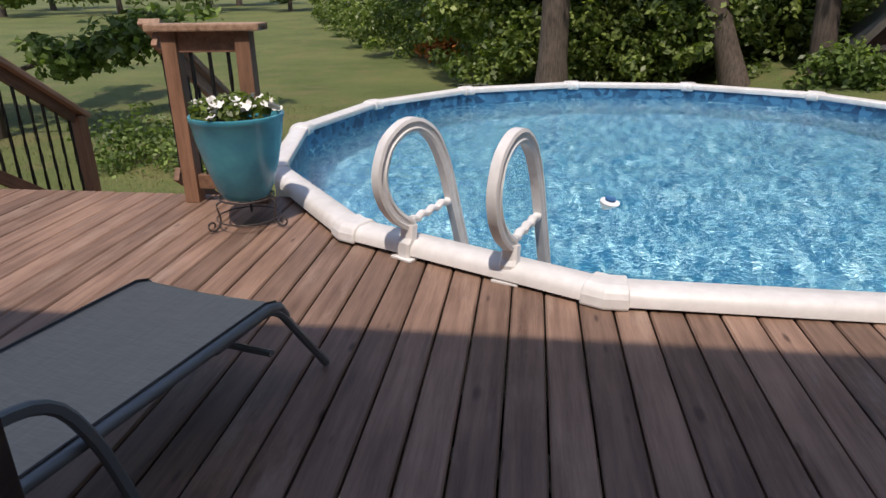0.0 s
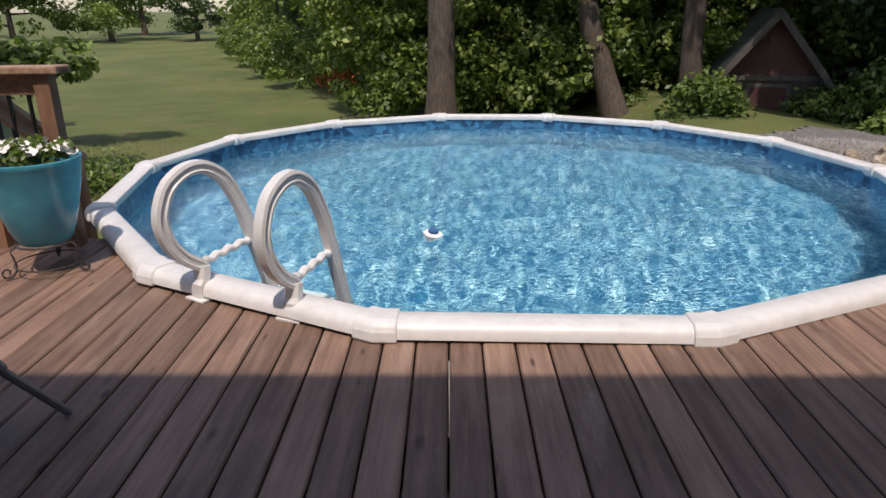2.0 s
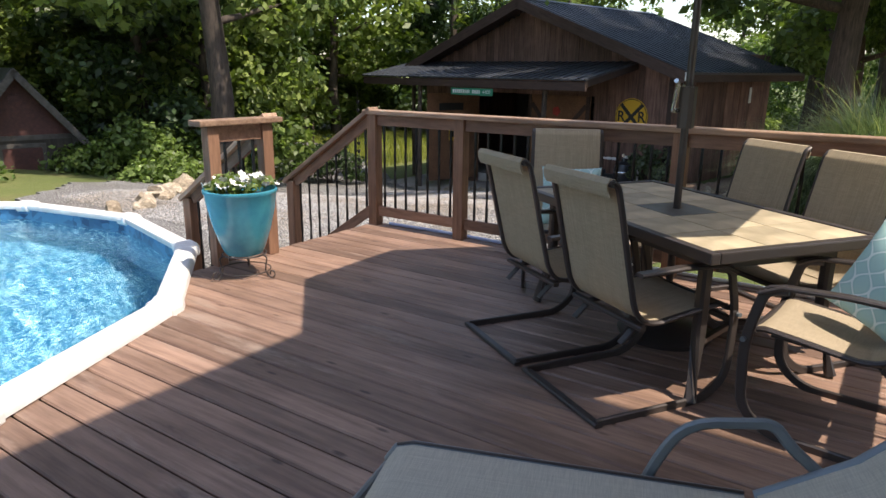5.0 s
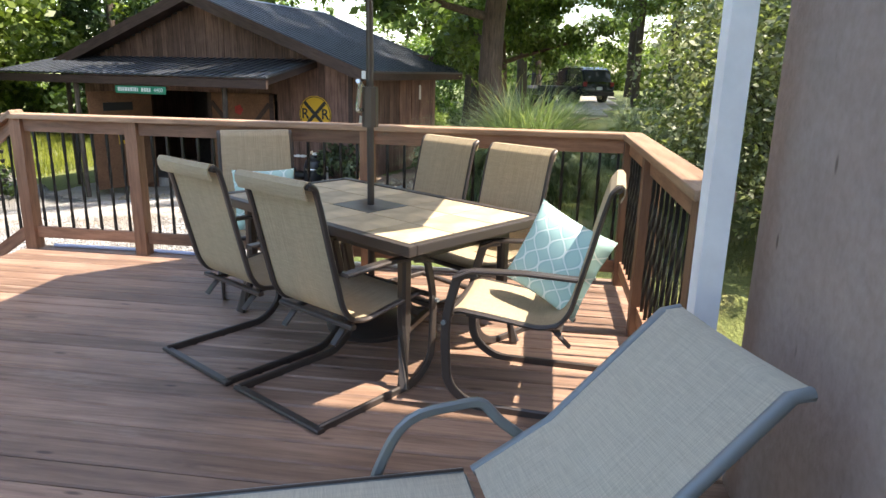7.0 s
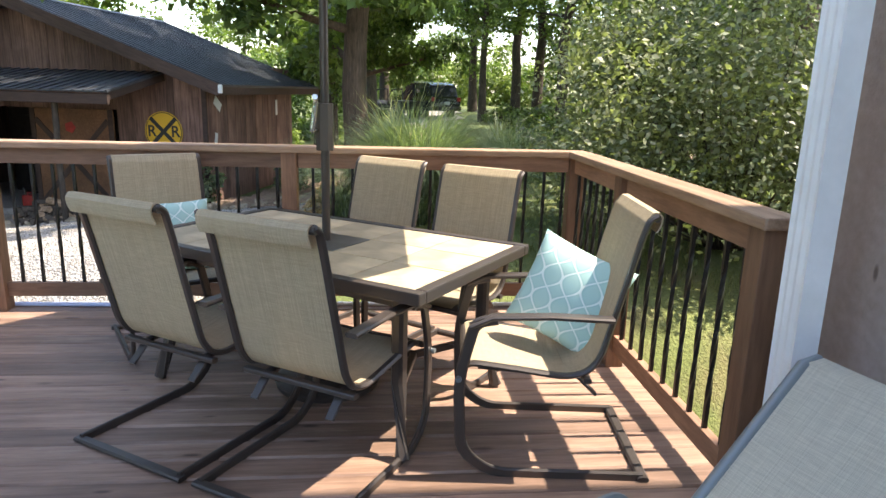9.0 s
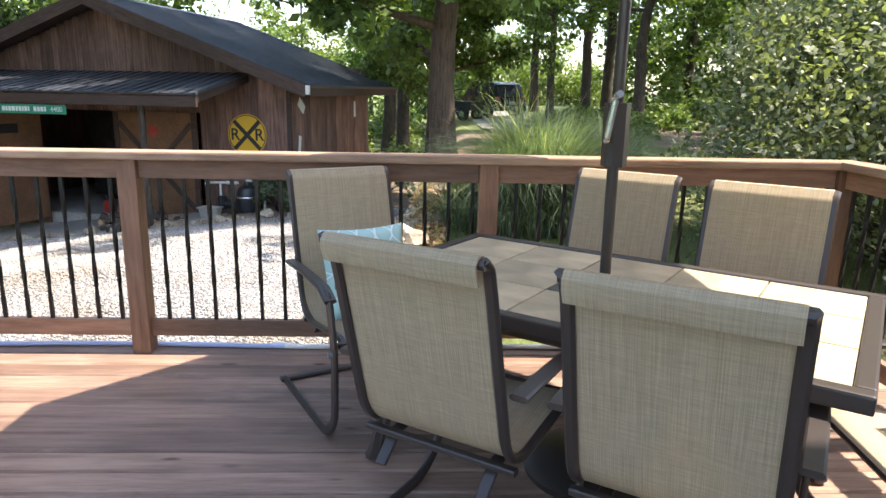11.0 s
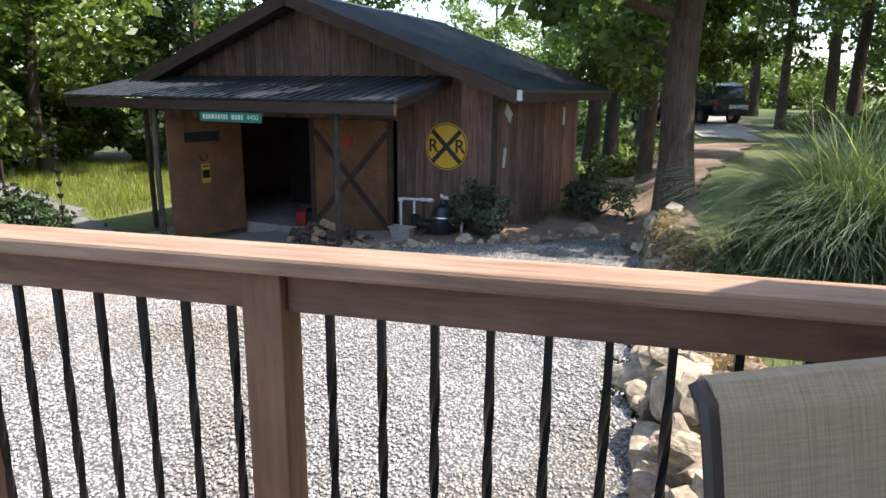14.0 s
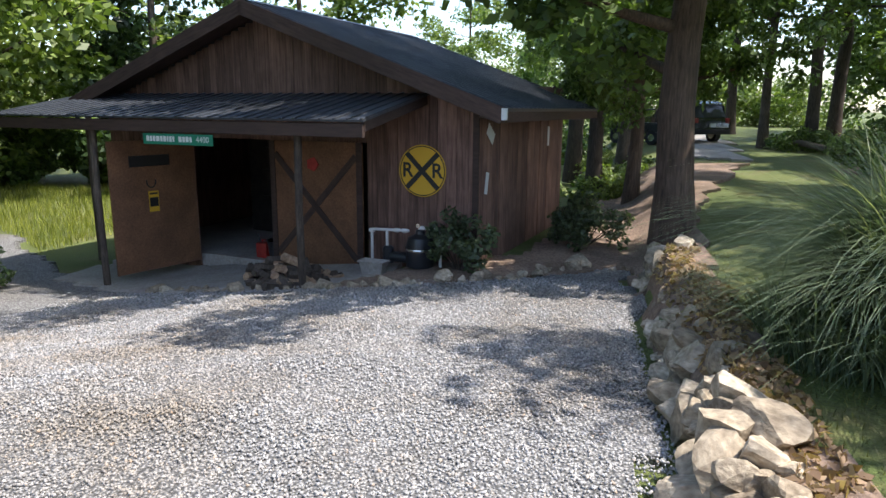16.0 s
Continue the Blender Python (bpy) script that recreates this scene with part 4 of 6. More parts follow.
def thicket(name, spots, per, leaf, material, label, flat=0.8):
    cs, rs = [], []
    for x, y, r, h in spots:
        for _ in range(int((7 + 13 * r) * (1 + max(0, h - 2.5) * 0.5))):
            a, q = rng.uniform(0, 6.283), r * math.sqrt(rng.uniform(0, 1))
            cs.append((x + q * math.cos(a), y + q * math.sin(a), ground_z(x, y) + h * rng.uniform(0.05, 1.0) * (1 - 0.5 * q / r)))
            rs.append(0.45 * rng.uniform(0.6, 1.3))
    return tagged(new(name, leaf_mesh(name, cs, rs, per, leaf, material, flat)), label, "undergrowth", kind="stuff")


thicket("undergrowth", [(x, 20.2 + 1.1 * math.sin(x * 1.7), 1.6, 6.6) for x in np.arange(-1.9, 14, 1.2)] + [(-2.9, 23.5, 1.3, 2.4), (-5.2, 27, 1.7, 2.6), (-7, 31, 1.8, 2.6), (-9, 36, 2.0, 2.8), (-11.5, 42, 2.2, 3.0), (-14, 50, 2.4, 3.2)],
        120, 0.10, LEAF2, "sunlit bushes and saplings along the edge of the woods")
thicket("undergrowth", [(8.2, 14.9, 0.8, 1.1), (9.6, 15.2, 1.0, 1.8), (11, 15.3, 1.0, 1.7), (5.0, 15.2, 0.6, 0.7), (7.6, 15.6, 0.5, 0.6), (12.6, 15.6, 0.9, 1.6), (8.0, 13.6, 0.7, 0.6)], 120, 0.075, LEAF, "low bushes round the garden shed")
thicket("undergrowth", [(25.5, 6.5, 1.5, 1.6), (27.5, 3.2, 1.3, 1.2), (24.5, 3.4, 0.9, 1.0), (33, -3.8, 1.3, 0.8)], 130, 0.09, LEAF2, "green bushes between the trees behind the barn")
thicket("undergrowth", [(-6.3, 11.0, 0.8, 0.7), (-5.6, 11.6, 0.7, 0.5), (-2.9, 10.6, 0.6, 0.45), (-3.3, 11.2, 0.5, 0.4), (-2.2, 11.4, 0.5, 0.35)], 120, 0.05, LEAF, "low garden plants along the lawn border")
thicket("undergrowth", [(18, 30.5, 2.4, 5), (21, 29.5, 2.4, 6), (24, 28.5, 2.4, 6), (27, 27.5, 2.4, 6), (29.5, 25.5, 2.4, 8), (31.5, 22.5, 2.6, 9), (33.2, 19, 2.6, 9.5), (34.5, 15.5, 2.4, 9), (36, 13.0, 2.0, 6)], 150, 0.14, LEAF, "leafy edge of the woods beyond the field")
thicket("undergrowth", [(-3.4, 24.6, 0.7, 2.2), (-4.2, 25.4, 0.6, 1.8)], 70, 0.09, REDLEAF, "red and orange autumn leaves at the wood edge")
copy_thing(TALL, pose(33.0, -4.2, ground_z(33.0, -4.2), 0, 0, 40)).scale = (0.9, 0.9, 0.9)
copy_thing(TALL, pose(34.0, -2.8, ground_z(34, -2.8), 0, 0, 140)).scale = (0.7, 0.7, 0.9)
copy_thing(TALL, pose(24.5, 3.8, ground_z(24.5, 3.8), 0, 0, 240)).scale = (0.85, 0.85, 0.9)
for x, y, s in ((16.8, -6.8, 0.95), (20.5, -6.0, 0.9), (27.5, -5.0, 0.9)):
    k += 1
    grown(TALL, x, y, k, s)
# two unseen oaks, added so their crowns shade the lawn south of the rocks
build_tree("oak_tree", pose(13.2, -5.6, ground_z(13.2, -5.6)), 13, 0.32, 0.45, 4.6, 84, 55, 0.13, LEAF, "broad oak tree shading the lawn south of the yard", group="yard trees", clump=0.95, limbs=12, bark=OAKBARK)
build_tree("oak_tree", pose(10.6, -5.6, ground_z(10.6, -5.6)), 12.5, 0.28, 0.42, 4.4, 112, 90, 0.13, LEAF, "leafy oak tree shading the ornamental grass", group="yard trees", clump=0.95, limbs=13, bark=OAKBARK)
# tree over the lawn steps
build_tree("oak_tree", pose(-10.2, 12.4, GZ), 7.5, 0.16, 0.14, 3.2, 220, 130, 0.10, LEAF, "small oak tree on the lawn with dark boughs", group="yard trees", clump=0.6, limbs=12)

# dense woods closing the view to the east and north


def far_woods(name, spots, per, leaf, material, label):
    cs, rs = [], []
    for x, y, h in spots:
        for _ in range(26):
            cs.append((x + rng.normal() * 1.9, y + rng.normal() * 1.9, ground_z(x, y) + h * rng.uniform(0.02, 1.0)))
            rs.append(rng.uniform(0.7, 1.5))
    tagged(new(name, leaf_mesh(name, cs, rs, per, leaf, material, 0.75)), label, "woods", kind="stuff")


far_woods("far_woods", [(46 + 5 * math.sin(a * 9), 46 * math.tan(a), 8.5) for a in np.radians(np.arange(-44, -9, 2.6))] + [(44 + 4 * math.sin(a * 9), 44 * math.tan(a), 8.0 if a > 0.36 or a < 0.17 else 4.5) for a in np.radians(np.arange(3.5, 32, 2.6))], 80, 0.20, LEAF, "dense green woods beyond the yard")
far_woods("far_woods", [(64, 64 * math.tan(a), 3.6) for a in np.radians(np.arange(-12, 5, 1.6))], 70, 0.2, LEAF2, "low bright bushes where the drive leaves the trees")
far_woods("far_woods", [(x, 26 + 0.12 * (x - 4) ** 1.0, 9.5) for x in np.arange(-1, 34, 2.6)], 70, 0.19, LEAF2, "dense woods behind the pool")
thicket("undergrowth", [(24.6, -3.4, 1.2, 1.0), (20.8, 6.2, 1.2, 1.8), (22.4, 7.6, 1.6, 2.2), (29, -6, 1.8, 1.4), (33, -9, 2.0, 1.6), (26, -13, 2.0, 2.2), (30, -16, 2.2, 2.4), (36, -13, 2.0, 2.0), (38, 5, 1.6, 1.4), (34, 6.5, 1.8, 2.0)], 120, 0.11, LEAF, "shaded bushes and saplings among the trees")
draped("drive", [(26, -0.8), (37, -2.4), (60, -4.0), (60, -0.8), (41, 1.0), (29, 1.3)], 0.05, CONCRETE, "pale gravel drive climbing through the trees", "drive", 0.6)
draped("woodland_floor", [(24, -2.0), (27, -4), (31, -6), (40, -6), (40, -24), (16, -20), (14.5, -6.5)], 0.03, LITTER, "brown leaf-littered floor under the trees", "forest floor", 0.6)

# ---- deck furniture ----
BRONZE = mat("bronze_powder_coat", (0.062, 0.052, 0.048), 0.36, 0.3)
SLATE = mat("grey_tube", (0.19, 0.215, 0.225), 0.4, 0.3)


def sling(name, dark, light):
    """Woven mesh cloth: fine threads lengthwise, uneven in tone."""
    m = mat(name, light, 0.8)
    v = coords(m, (560, 5, 5))
    f = noise_fac(m, v, 1.0, 2)
    w = noise_fac(m, coords(m, (14, 300, 300)), 1.0, 1)
    c = mix(m, ramp(m, f, [(0.33, dark), (0.66, light)]), ramp(m, w, [(0.3, (0.88, 0.88, 0.88)), (0.7, (1.06, 1.06, 1.06))]), 1.0, "MULTIPLY")
    link(m, c, bsdf(m).inputs["Base Color"])
    bump(m, f, 0.25, 0.002)
    tr = node(m, "ShaderNodeBsdfTranslucent")
    link(m, c, tr.inputs["Color"])
    ms = node(m, "ShaderNodeMixShader")
    ms.inputs[0].default_value = 0.22
    link(m, bsdf(m).outputs[0], ms.inputs[1])
    link(m, tr.outputs[0], ms.inputs[2])
    link(m, ms.outputs[0], m.node_tree.nodes["Material Output"].inputs["Surface"])
    return m


SLING = sling("tan_sling", (0.38, 0.312, 0.212), (0.535, 0.44, 0.305))
LOUNGECLOTH = sling("sage_sling", (0.50, 0.455, 0.36), (0.60, 0.55, 0.44))


def cloth_strip(path, w, th=0.006, sag=0.0, n=6):
    """A band of cloth along a side path (y, z), w wide, sagging in the middle."""
    bm = bmesh.new()
    rows = []
    for y, z in path:
        rows.append([bm.verts.new((-w / 2 + w * i / n, y, z - sag * math.sin(math.pi * i / n))) for i in range(n + 1)])
    for a, b in zip(rows, rows[1:]):
        for i in range(n):
            bm.faces.new((a[i], a[i + 1], b[i + 1], b[i]))
    bmesh.ops.recalc_face_normals(bm, faces=bm.faces)
    r = bmesh.ops.solidify(bm, geom=bm.faces[:], thickness=th)
    return bm


def side(path, x, r):
    return [(x, p.y, p.z) for p in fillet([(0, y, z) for y, z in path], r)]


def build_chair():
    c = thing("patio_chair", pose(0, 0, 0), "tan sling patio chair on a dark bronze spring frame", "chair", "chairs round the patio table")
    flat = rrect(0.042, 0.02, 0.006)
    for x in (-0.28, 0.28):
        part("side_frame", sweep(side([(0.02, 0.012), (0.60, 0.012), (0.72, 0.10), (0.735, 0.40), (0.68, 0.615), (0.60, 0.63)], x, 0.11), flat, up=(1, 0, 0)), BRONZE, c, smooth=True)
        part("armrest", sweep([(x, 0.70, 0.60), (x, 0.62, 0.637), (x, 0.40, 0.647), (x * 0.99, 0.18, 0.64)], rrect(0.05, 0.018, 0.006)), BRONZE, c, smooth=True)
    part("floor_bar", sweep([(-0.30, 0.02, 0.012), (0.30, 0.02, 0.012)], rrect(0.042, 0.02, 0.006)), BRONZE, c)
    path = [(0.045, 1.02), (0.075, 1.0), (0.10, 0.91), (0.15, 0.70), (0.205, 0.48), (0.25, 0.415), (0.33, 0.395), (0.55, 0.425), (0.68, 0.44), (0.725, 0.425)]
    for x in (-0.235, 0.235):
        part("back_tube", sweep(side(path, x, 0.05), rrect(0.020, 0.034, 0.008), up=(1, 0, 0)), BRONZE, c, smooth=True)
    part("top_bar", sweep([(-0.242, 0.05, 1.01), (0.242, 0.05, 1.01)], circle(0.015, 8)), BRONZE, c, smooth=True)
    part("front_bar", sweep([(-0.262, 0.715, 0.425), (0.262, 0.715, 0.425)], circle(0.014, 8)), BRONZE, c, smooth=True)
    p2 = [(p.y, p.z) for p in fillet([(0, y, z) for y, z in path], 0.05)]
    i = min(range(len(p2)), key=lambda k: p2[k][1] + p2[k][0] * 0.2)
    part("backrest", cloth_strip([(0.040, 0.955), (0.026, 0.985), (0.024, 1.012), (0.038, 1.030), (0.062, 1.028)] + [(y + 0.012, z) for y, z in p2[2:i + 1]], 0.456, 0.006, 0.0), SLING, c, smooth=True)
    part("seat", cloth_strip([(y, z + 0.008) for y, z in p2[i:]], 0.456, 0.006, 0.012), SLING, c, smooth=True)
    part("under_bar", sweep([(-0.25, 0.25, 0.385), (0.25, 0.25, 0.385)], rrect(0.03, 0.02)), BRONZE, c)
    for x in (-0.17, 0.17):
        part("spring_bar", sweep([(x, 0.20, 0.30), (x, 0.28, 0.375), (x, 0.66, 0.40)], rrect(0.036, 0.012, 0.003)), BRONZE, c)
    for x in (-0.30, 0.30):
        part("bolt", sweep([(x - 0.008, 0.735, 0.40), (x + 0.008, 0.735, 0.40)], circle(0.011, 8)), SLATE, c)
    return c


CHAIR = build_chair()
CHAIR.matrix_basis = pose(2.79, 2.475, 0, 0, 0, -121.5)
for x, y, a in ((3.13, 3.035, -122.5), (4.77, 3.385, 118), (4.775, 1.96, 53), (4.38, 1.47, 53), (3.20, 1.00, -6)):
    copy_thing(CHAIR, pose(x, y, 0, 0, 0, a))

# cushions: teal with a white ogee lattice
TEAL = mat("teal_lattice_cloth", (0.3, 0.55, 0.55), 0.85)
_tc = node(TEAL, "ShaderNodeTexCoord")
_sep = node(TEAL, "ShaderNodeSeparateXYZ")
link(TEAL, _tc.outputs["Object"], _sep.inputs[0])


def _m(op, a, b=None, c=None):
    n = node(TEAL, "ShaderNodeMath")
    n.operation = op
    for i, v in enumerate((a, b, c)):
        if v is None:
            continue
        if hasattr(v, "links"):
            link(TEAL, v, n.inputs[i])
        else:
            n.inputs[i].default_value = v
    return n.outputs[0]


_u = _m("MULTIPLY", _sep.outputs[0], 2 * math.pi / 0.086)
_w = _m("MULTIPLY", _sep.outputs[2], 2 * math.pi / 0.21)
_s = _m("MULTIPLY", _m("SINE", _w), 3.1416)
_l1 = _m("ABSOLUTE", _m("SINE", _m("MULTIPLY", _m("ADD", _u, _s), 0.5)))
_l2 = _m("ABSOLUTE", _m("SINE", _m("MULTIPLY", _m("SUBTRACT", _u, _s), 0.5)))
_lat = _m("MINIMUM", _l1, _l2)
link(TEAL, ramp(TEAL, _lat, [(0.13, (0.68, 0.79, 0.77)), (0.24, (0.33, 0.545, 0.53)), (0.6, (0.385, 0.60, 0.575))]), bsdf(TEAL).inputs["Base Color"])
bump(TEAL, noise_fac(TEAL, coords(TEAL), 400, 2), 0.2, 0.001)


def build_cushion(m):
    bm = bmesh.new()
    n, s = 16, 0.205
    for k in (1, -1):
        g = {}
        for i in range(n + 1):
            for j in range(n + 1):
                a, b = 2 * i / n - 1, 2 * j / n - 1
                th = 0.075 * (max(0, 1 - a * a) * max(0, 1 - b * b)) ** 0.42
                pin = 1 - 0.07 * (1 - b * b) * abs(a) ** 6, 1 - 0.07 * (1 - a * a) * abs(b) ** 6
                g[i, j] = bm.verts.new((a * s * pin[0], k * (th + 0.002) + 0.004 * noise.noise((a * 3, b * 3, k)), b * s * pin[1]))
        for i in range(n):
            for j in range(n):
                q = (g[i, j], g[i + 1, j], g[i + 1, j + 1], g[i, j + 1])
                bm.faces.new(q if k < 0 else q[::-1])
    bmesh.ops.remove_doubles(bm, verts=bm.verts, dist=0.0045)
    return tagged(part("throw_cushion", bm, TEAL, None, smooth=True, m=m), "teal throw cushion with white lattice, propped on a patio chair", "cushion", "throw cushions")


def seated(x, y, yaw, dx, tilt, roll, dy=0.33, z=0.62):
    """A pose on a chair's seat against its back."""
    return pose(x, y, 0, 0, 0, yaw) @ pose(dx, dy, z, tilt, roll, 180)


build_cushion(seated(4.77, 3.385, 118, -0.03, -18, 0, 0.31, 0.59))
build_cushion(pose(3.27, 1.285, 0.63, 0, 0, 58) @ pose(0, 0, 0, 14, -20, 0))

TILE = speckled("stone_tile", (0.36, 0.30, 0.195), (0.54, 0.455, 0.31), 0.5, 7, 2.5, 0.25, strength=0.1)
GLASSY = speckled("dark_centre_tile", (0.05, 0.052, 0.05), (0.10, 0.10, 0.095), 0.3, 9, 2, 0.2, strength=0.1)
_i = node(TILE, "ShaderNodeObjectInfo")
_o = bsdf(TILE).inputs["Base Color"].links[0].from_socket
link(TILE, mix(TILE, _o, ramp(TILE, _i.outputs["Random"], [(0, (0.85, 0.85, 0.85)), (1, (1.1, 1.1, 1.1))]), 1.0, "MULTIPLY"), bsdf(TILE).inputs["Base Color"])


def build_table():
    L, W, H = 1.66, 0.99, 0.735
    t = thing("patio_table", pose(3.845, 2.31, 0, 0, 0, 55 - 90), "rectangular patio table with stone tile top and bronze frame", "table")
    for s in (1, -1):
        part("edge_frame", box((s * (W / 2 - 0.025), 0, H - 0.03), (0.05, L, 0.05), 0.008), BRONZE, t)
        part("edge_frame", box((0, s * (L / 2 - 0.025), H - 0.03), (W - 0.1, 0.05, 0.05), 0.008), BRONZE, t)
        part("apron", box((s * (W / 2 - 0.14), 0, H - 0.09), (0.03, L - 0.3, 0.06)), BRONZE, t)
        part("apron", box((0, s * (L / 2 - 0.14), H - 0.09), (W - 0.3, 0.03, 0.06)), BRONZE, t)
    part("under_tray", box((0, 0, H - 0.045), (W - 0.1, L - 0.1, 0.012)), BRONZE, t)
    nx, ny = 3, 5
    w, l = (W - 0.1) / nx, (L - 0.1) / ny
    for i in range(nx):
        for j in range(ny):
            mid = (i == 1 and j == 2)
            part("tile", box((0, 0, 0), (w - 0.006, l - 0.006, 0.016), 0.002), GLASSY if mid else TILE, t, "dark centre tile with the umbrella hole" if mid else "",
                 m=pose(-W / 2 + 0.05 + w * (i + 0.5), -L / 2 + 0.05 + l * (j + 0.5), H - 0.019))
    for sx in (1, -1):
        for sy in (1, -1):
            part("leg", sweep([(sx * 0.36, sy * 0.66, H - 0.06), (sx * 0.36, sy * 0.66, 0.30), (sx * 0.42, sy * 0.72, 0.012)], rrect(0.055, 0.055, 0.012)), BRONZE, t)
    for sy in (1, -1):
        part("stretcher", sweep([(-0.36, sy * 0.66, 0.26), (0, sy * 0.5, 0.26), (0.36, sy * 0.66, 0.26)], rrect(0.03, 0.03)), BRONZE, t)
    part("stretcher", sweep([(0, -0.5, 0.26), (0, 0.5, 0.26)], rrect(0.03, 0.03)), BRONZE, t)


build_table()
CANVAS = speckled("umbrella_canvas", (0.30, 0.25, 0.17), (0.38, 0.32, 0.22), 0.9, 60, 2, 0.1)
_tr = node(CANVAS, "ShaderNodeBsdfTranslucent")
_tr.inputs["Color"].default_value = (0.55, 0.44, 0.30, 1)
_ms = node(CANVAS, "ShaderNodeMixShader")
_ms.inputs[0].default_value = 0.45
link(CANVAS, bsdf(CANVAS).outputs[0], _ms.inputs[1])
link(CANVAS, _tr.outputs[0], _ms.inputs[2])
link(CANVAS, _ms.outputs[0], CANVAS.node_tree.nodes["Material Output"].inputs["Surface"])
CHROME = mat("polished_metal", (0.6, 0.6, 0.58), 0.25, 0.9)


def build_umbrella():
    u = thing("patio_umbrella", pose(3.855, 2.31, 0), "open market umbrella on a bronze pole through the table", "umbrella")
    part("pole", sweep([(0, 0, 0.06), (0, 0, 2.72)], circle(0.02, 12)), BRONZE, u, smooth=True)
    part("base", lathe([(0.0, 0.0), (0.25, 0.0), (0.26, 0.03), (0.22, 0.06), (0.06, 0.09), (0.035, 0.25), (0.0, 0.25)], 28), BRONZE, u, smooth=True)
    k = part("crank_box", sweep([(0, 0, 1.15), (0, 0, 1.19), (0, 0, 1.32), (0, 0, 1.36)], rrect(0.095, 0.075, 0.02)), BRONZE, u)
    part("crank_handle", sweep(fillet([(-0.03, 0.03, 1.24), (-0.075, 0.05, 1.24), (-0.085, 0.03, 1.38), (-0.13, 0.03, 1.39)], 0.01), circle(0.012, 8)), CHROME, k, "polished metal crank handle", True)
    part("ferrule", lathe([(0.0, 2.86), (0.02, 2.84), (0.03, 2.76), (0.015, 2.70)], 12), BRONZE, u)
    R = 1.18 / math.cos(math.pi / 8)
    rim_ = [Vector((R * math.cos(math.pi / 8 + i * math.pi / 4), R * math.sin(math.pi / 8 + i * math.pi / 4), 2.24)) for i in range(8)]
    top = Vector((0, 0, 2.76))
    for i in range(8):
        a, b = rim_[i], rim_[(i + 1) % 8]
        bm = bmesh.new()
        vs = [bm.verts.new(p) for p in (a, b, top)]
        bm.faces.new(vs)
        bmesh.ops.solidify(bm, geom=bm.faces[:], thickness=0.005)
        part("canopy_panel", bm, CANVAS, u)
        part("rib", sweep([top - Vector((0, 0, 0.03)), a - Vector((0, 0, 0.02))], rrect(0.016, 0.02)), BRONZE, u)


build_umbrella()


def build_lounger(m):
    l = thing("chaise_lounge", m, "adjustable chaise lounge with sage sling and grey tube frame", "lounge chair", "deck loungers")
    W = 0.26
    hinge, rise, run = 0.96, 0.455, 0.57
    seat = [(-0.03, 0.30), (0.0, 0.345), (0.05, 0.36), (hinge, 0.36)]
    back = [(hinge + 0.03, 0.365), (hinge + 0.25, 0.50), (hinge + run, 0.36 + rise), (hinge + run + 0.05, 0.36 + rise + 0.005)]
    for x in (-W, W):
        part("side_tube", sweep([(x, y, z - 0.012) for y, z in seat], circle(0.017, 10)), SLATE, l, smooth=True)
        part("back_tube", sweep([(x, y, z - 0.012) for y, z in back], circle(0.017, 10)), SLATE, l, smooth=True)
        part("foot_leg", sweep(fillet([(x, 0.30, 0.34), (x, 0.02, 0.345), (x * 1.04, -0.22, 0.012)], 0.07), circle(0.015, 8)), SLATE, l, smooth=True)
        s = x / W
        part("arm", sweep(fillet([(x + s * 0.02, 0.62, 0.012), (x + s * 0.035, 0.72, 0.36), (x + s * 0.04, 0.80, 0.52), (x + s * 0.04, 1.02, 0.55), (x + s * 0.02, hinge + 0.1, 0.50), (x + s * 0.02, hinge + 0.22, 0.40), (x + s * 0.02, hinge + 0.36, 0.012)], 0.10), rrect(0.03, 0.02, 0.006), up=(1, 0, 0)), SLATE, l, smooth=True)
    part("cross_tube", sweep([(-W, 0.06, 0.20), (W, 0.06, 0.20)], circle(0.012, 8)), SLATE, l)
    part("cross_tube", sweep([(-W, hinge, 0.335), (W, hinge, 0.335)], circle(0.014, 8)), SLATE, l)
    part("cross_tube", sweep([(-W - 0.02, hinge + 0.34, 0.08), (W + 0.02, hinge + 0.34, 0.08)], circle(0.012, 8)), SLATE, l)
    part("seat_cloth", cloth_strip(seat, 2 * W + 0.01, 0.006, 0.008), LOUNGECLOTH, l, smooth=True)
    part("back_cloth", cloth_strip(back, 2 * W + 0.01, 0.006, 0.008), LOUNGECLOTH, l, smooth=True)
    for x in (-W, W):
        part("piping", sweep([(x * 0.97, y, z + 0.006) for y, z in seat[1:]], circle(0.004, 6)), BRONZE, l)
    return l


LOUNGE = build_lounger(pose(1.385, 2.365, 0, 0, 0, -160.0))
copy_thing(LOUNGE, pose(-1.615, 3.535, 0, 0, 0, 166.6))
tagged(part("wooden_post", box((0, 0, 1.2), (0.14, 0.14, 2.4), 0.006), BARNTRIM, None, m=pose(-1.37, 2.31, 0.002, 0, 0, 10)), "dark brown square wooden post on the deck", "post")

# ---- planters ----
GLAZE = mat("blue_glaze", (0.045, 0.27, 0.36), 0.22)
_c = ramp(GLAZE, noise_fac(GLAZE, coords(GLAZE), 5, 4), [(0.35, (0.035, 0.22, 0.32)), (0.65, (0.06, 0.33, 0.42))])
link(GLAZE, _c, bsdf(GLAZE).inputs["Base Color"])
SOIL = speckled("potting_soil", (0.015, 0.011, 0.008), (0.05, 0.035, 0.025), 0.95, 40, 5, 0.3)
PETAL = mat("white_petal", (0.80, 0.79, 0.76), 0.6)
PETAL_EYE = mat("yellow_eye", (0.55, 0.50, 0.10), 0.6)


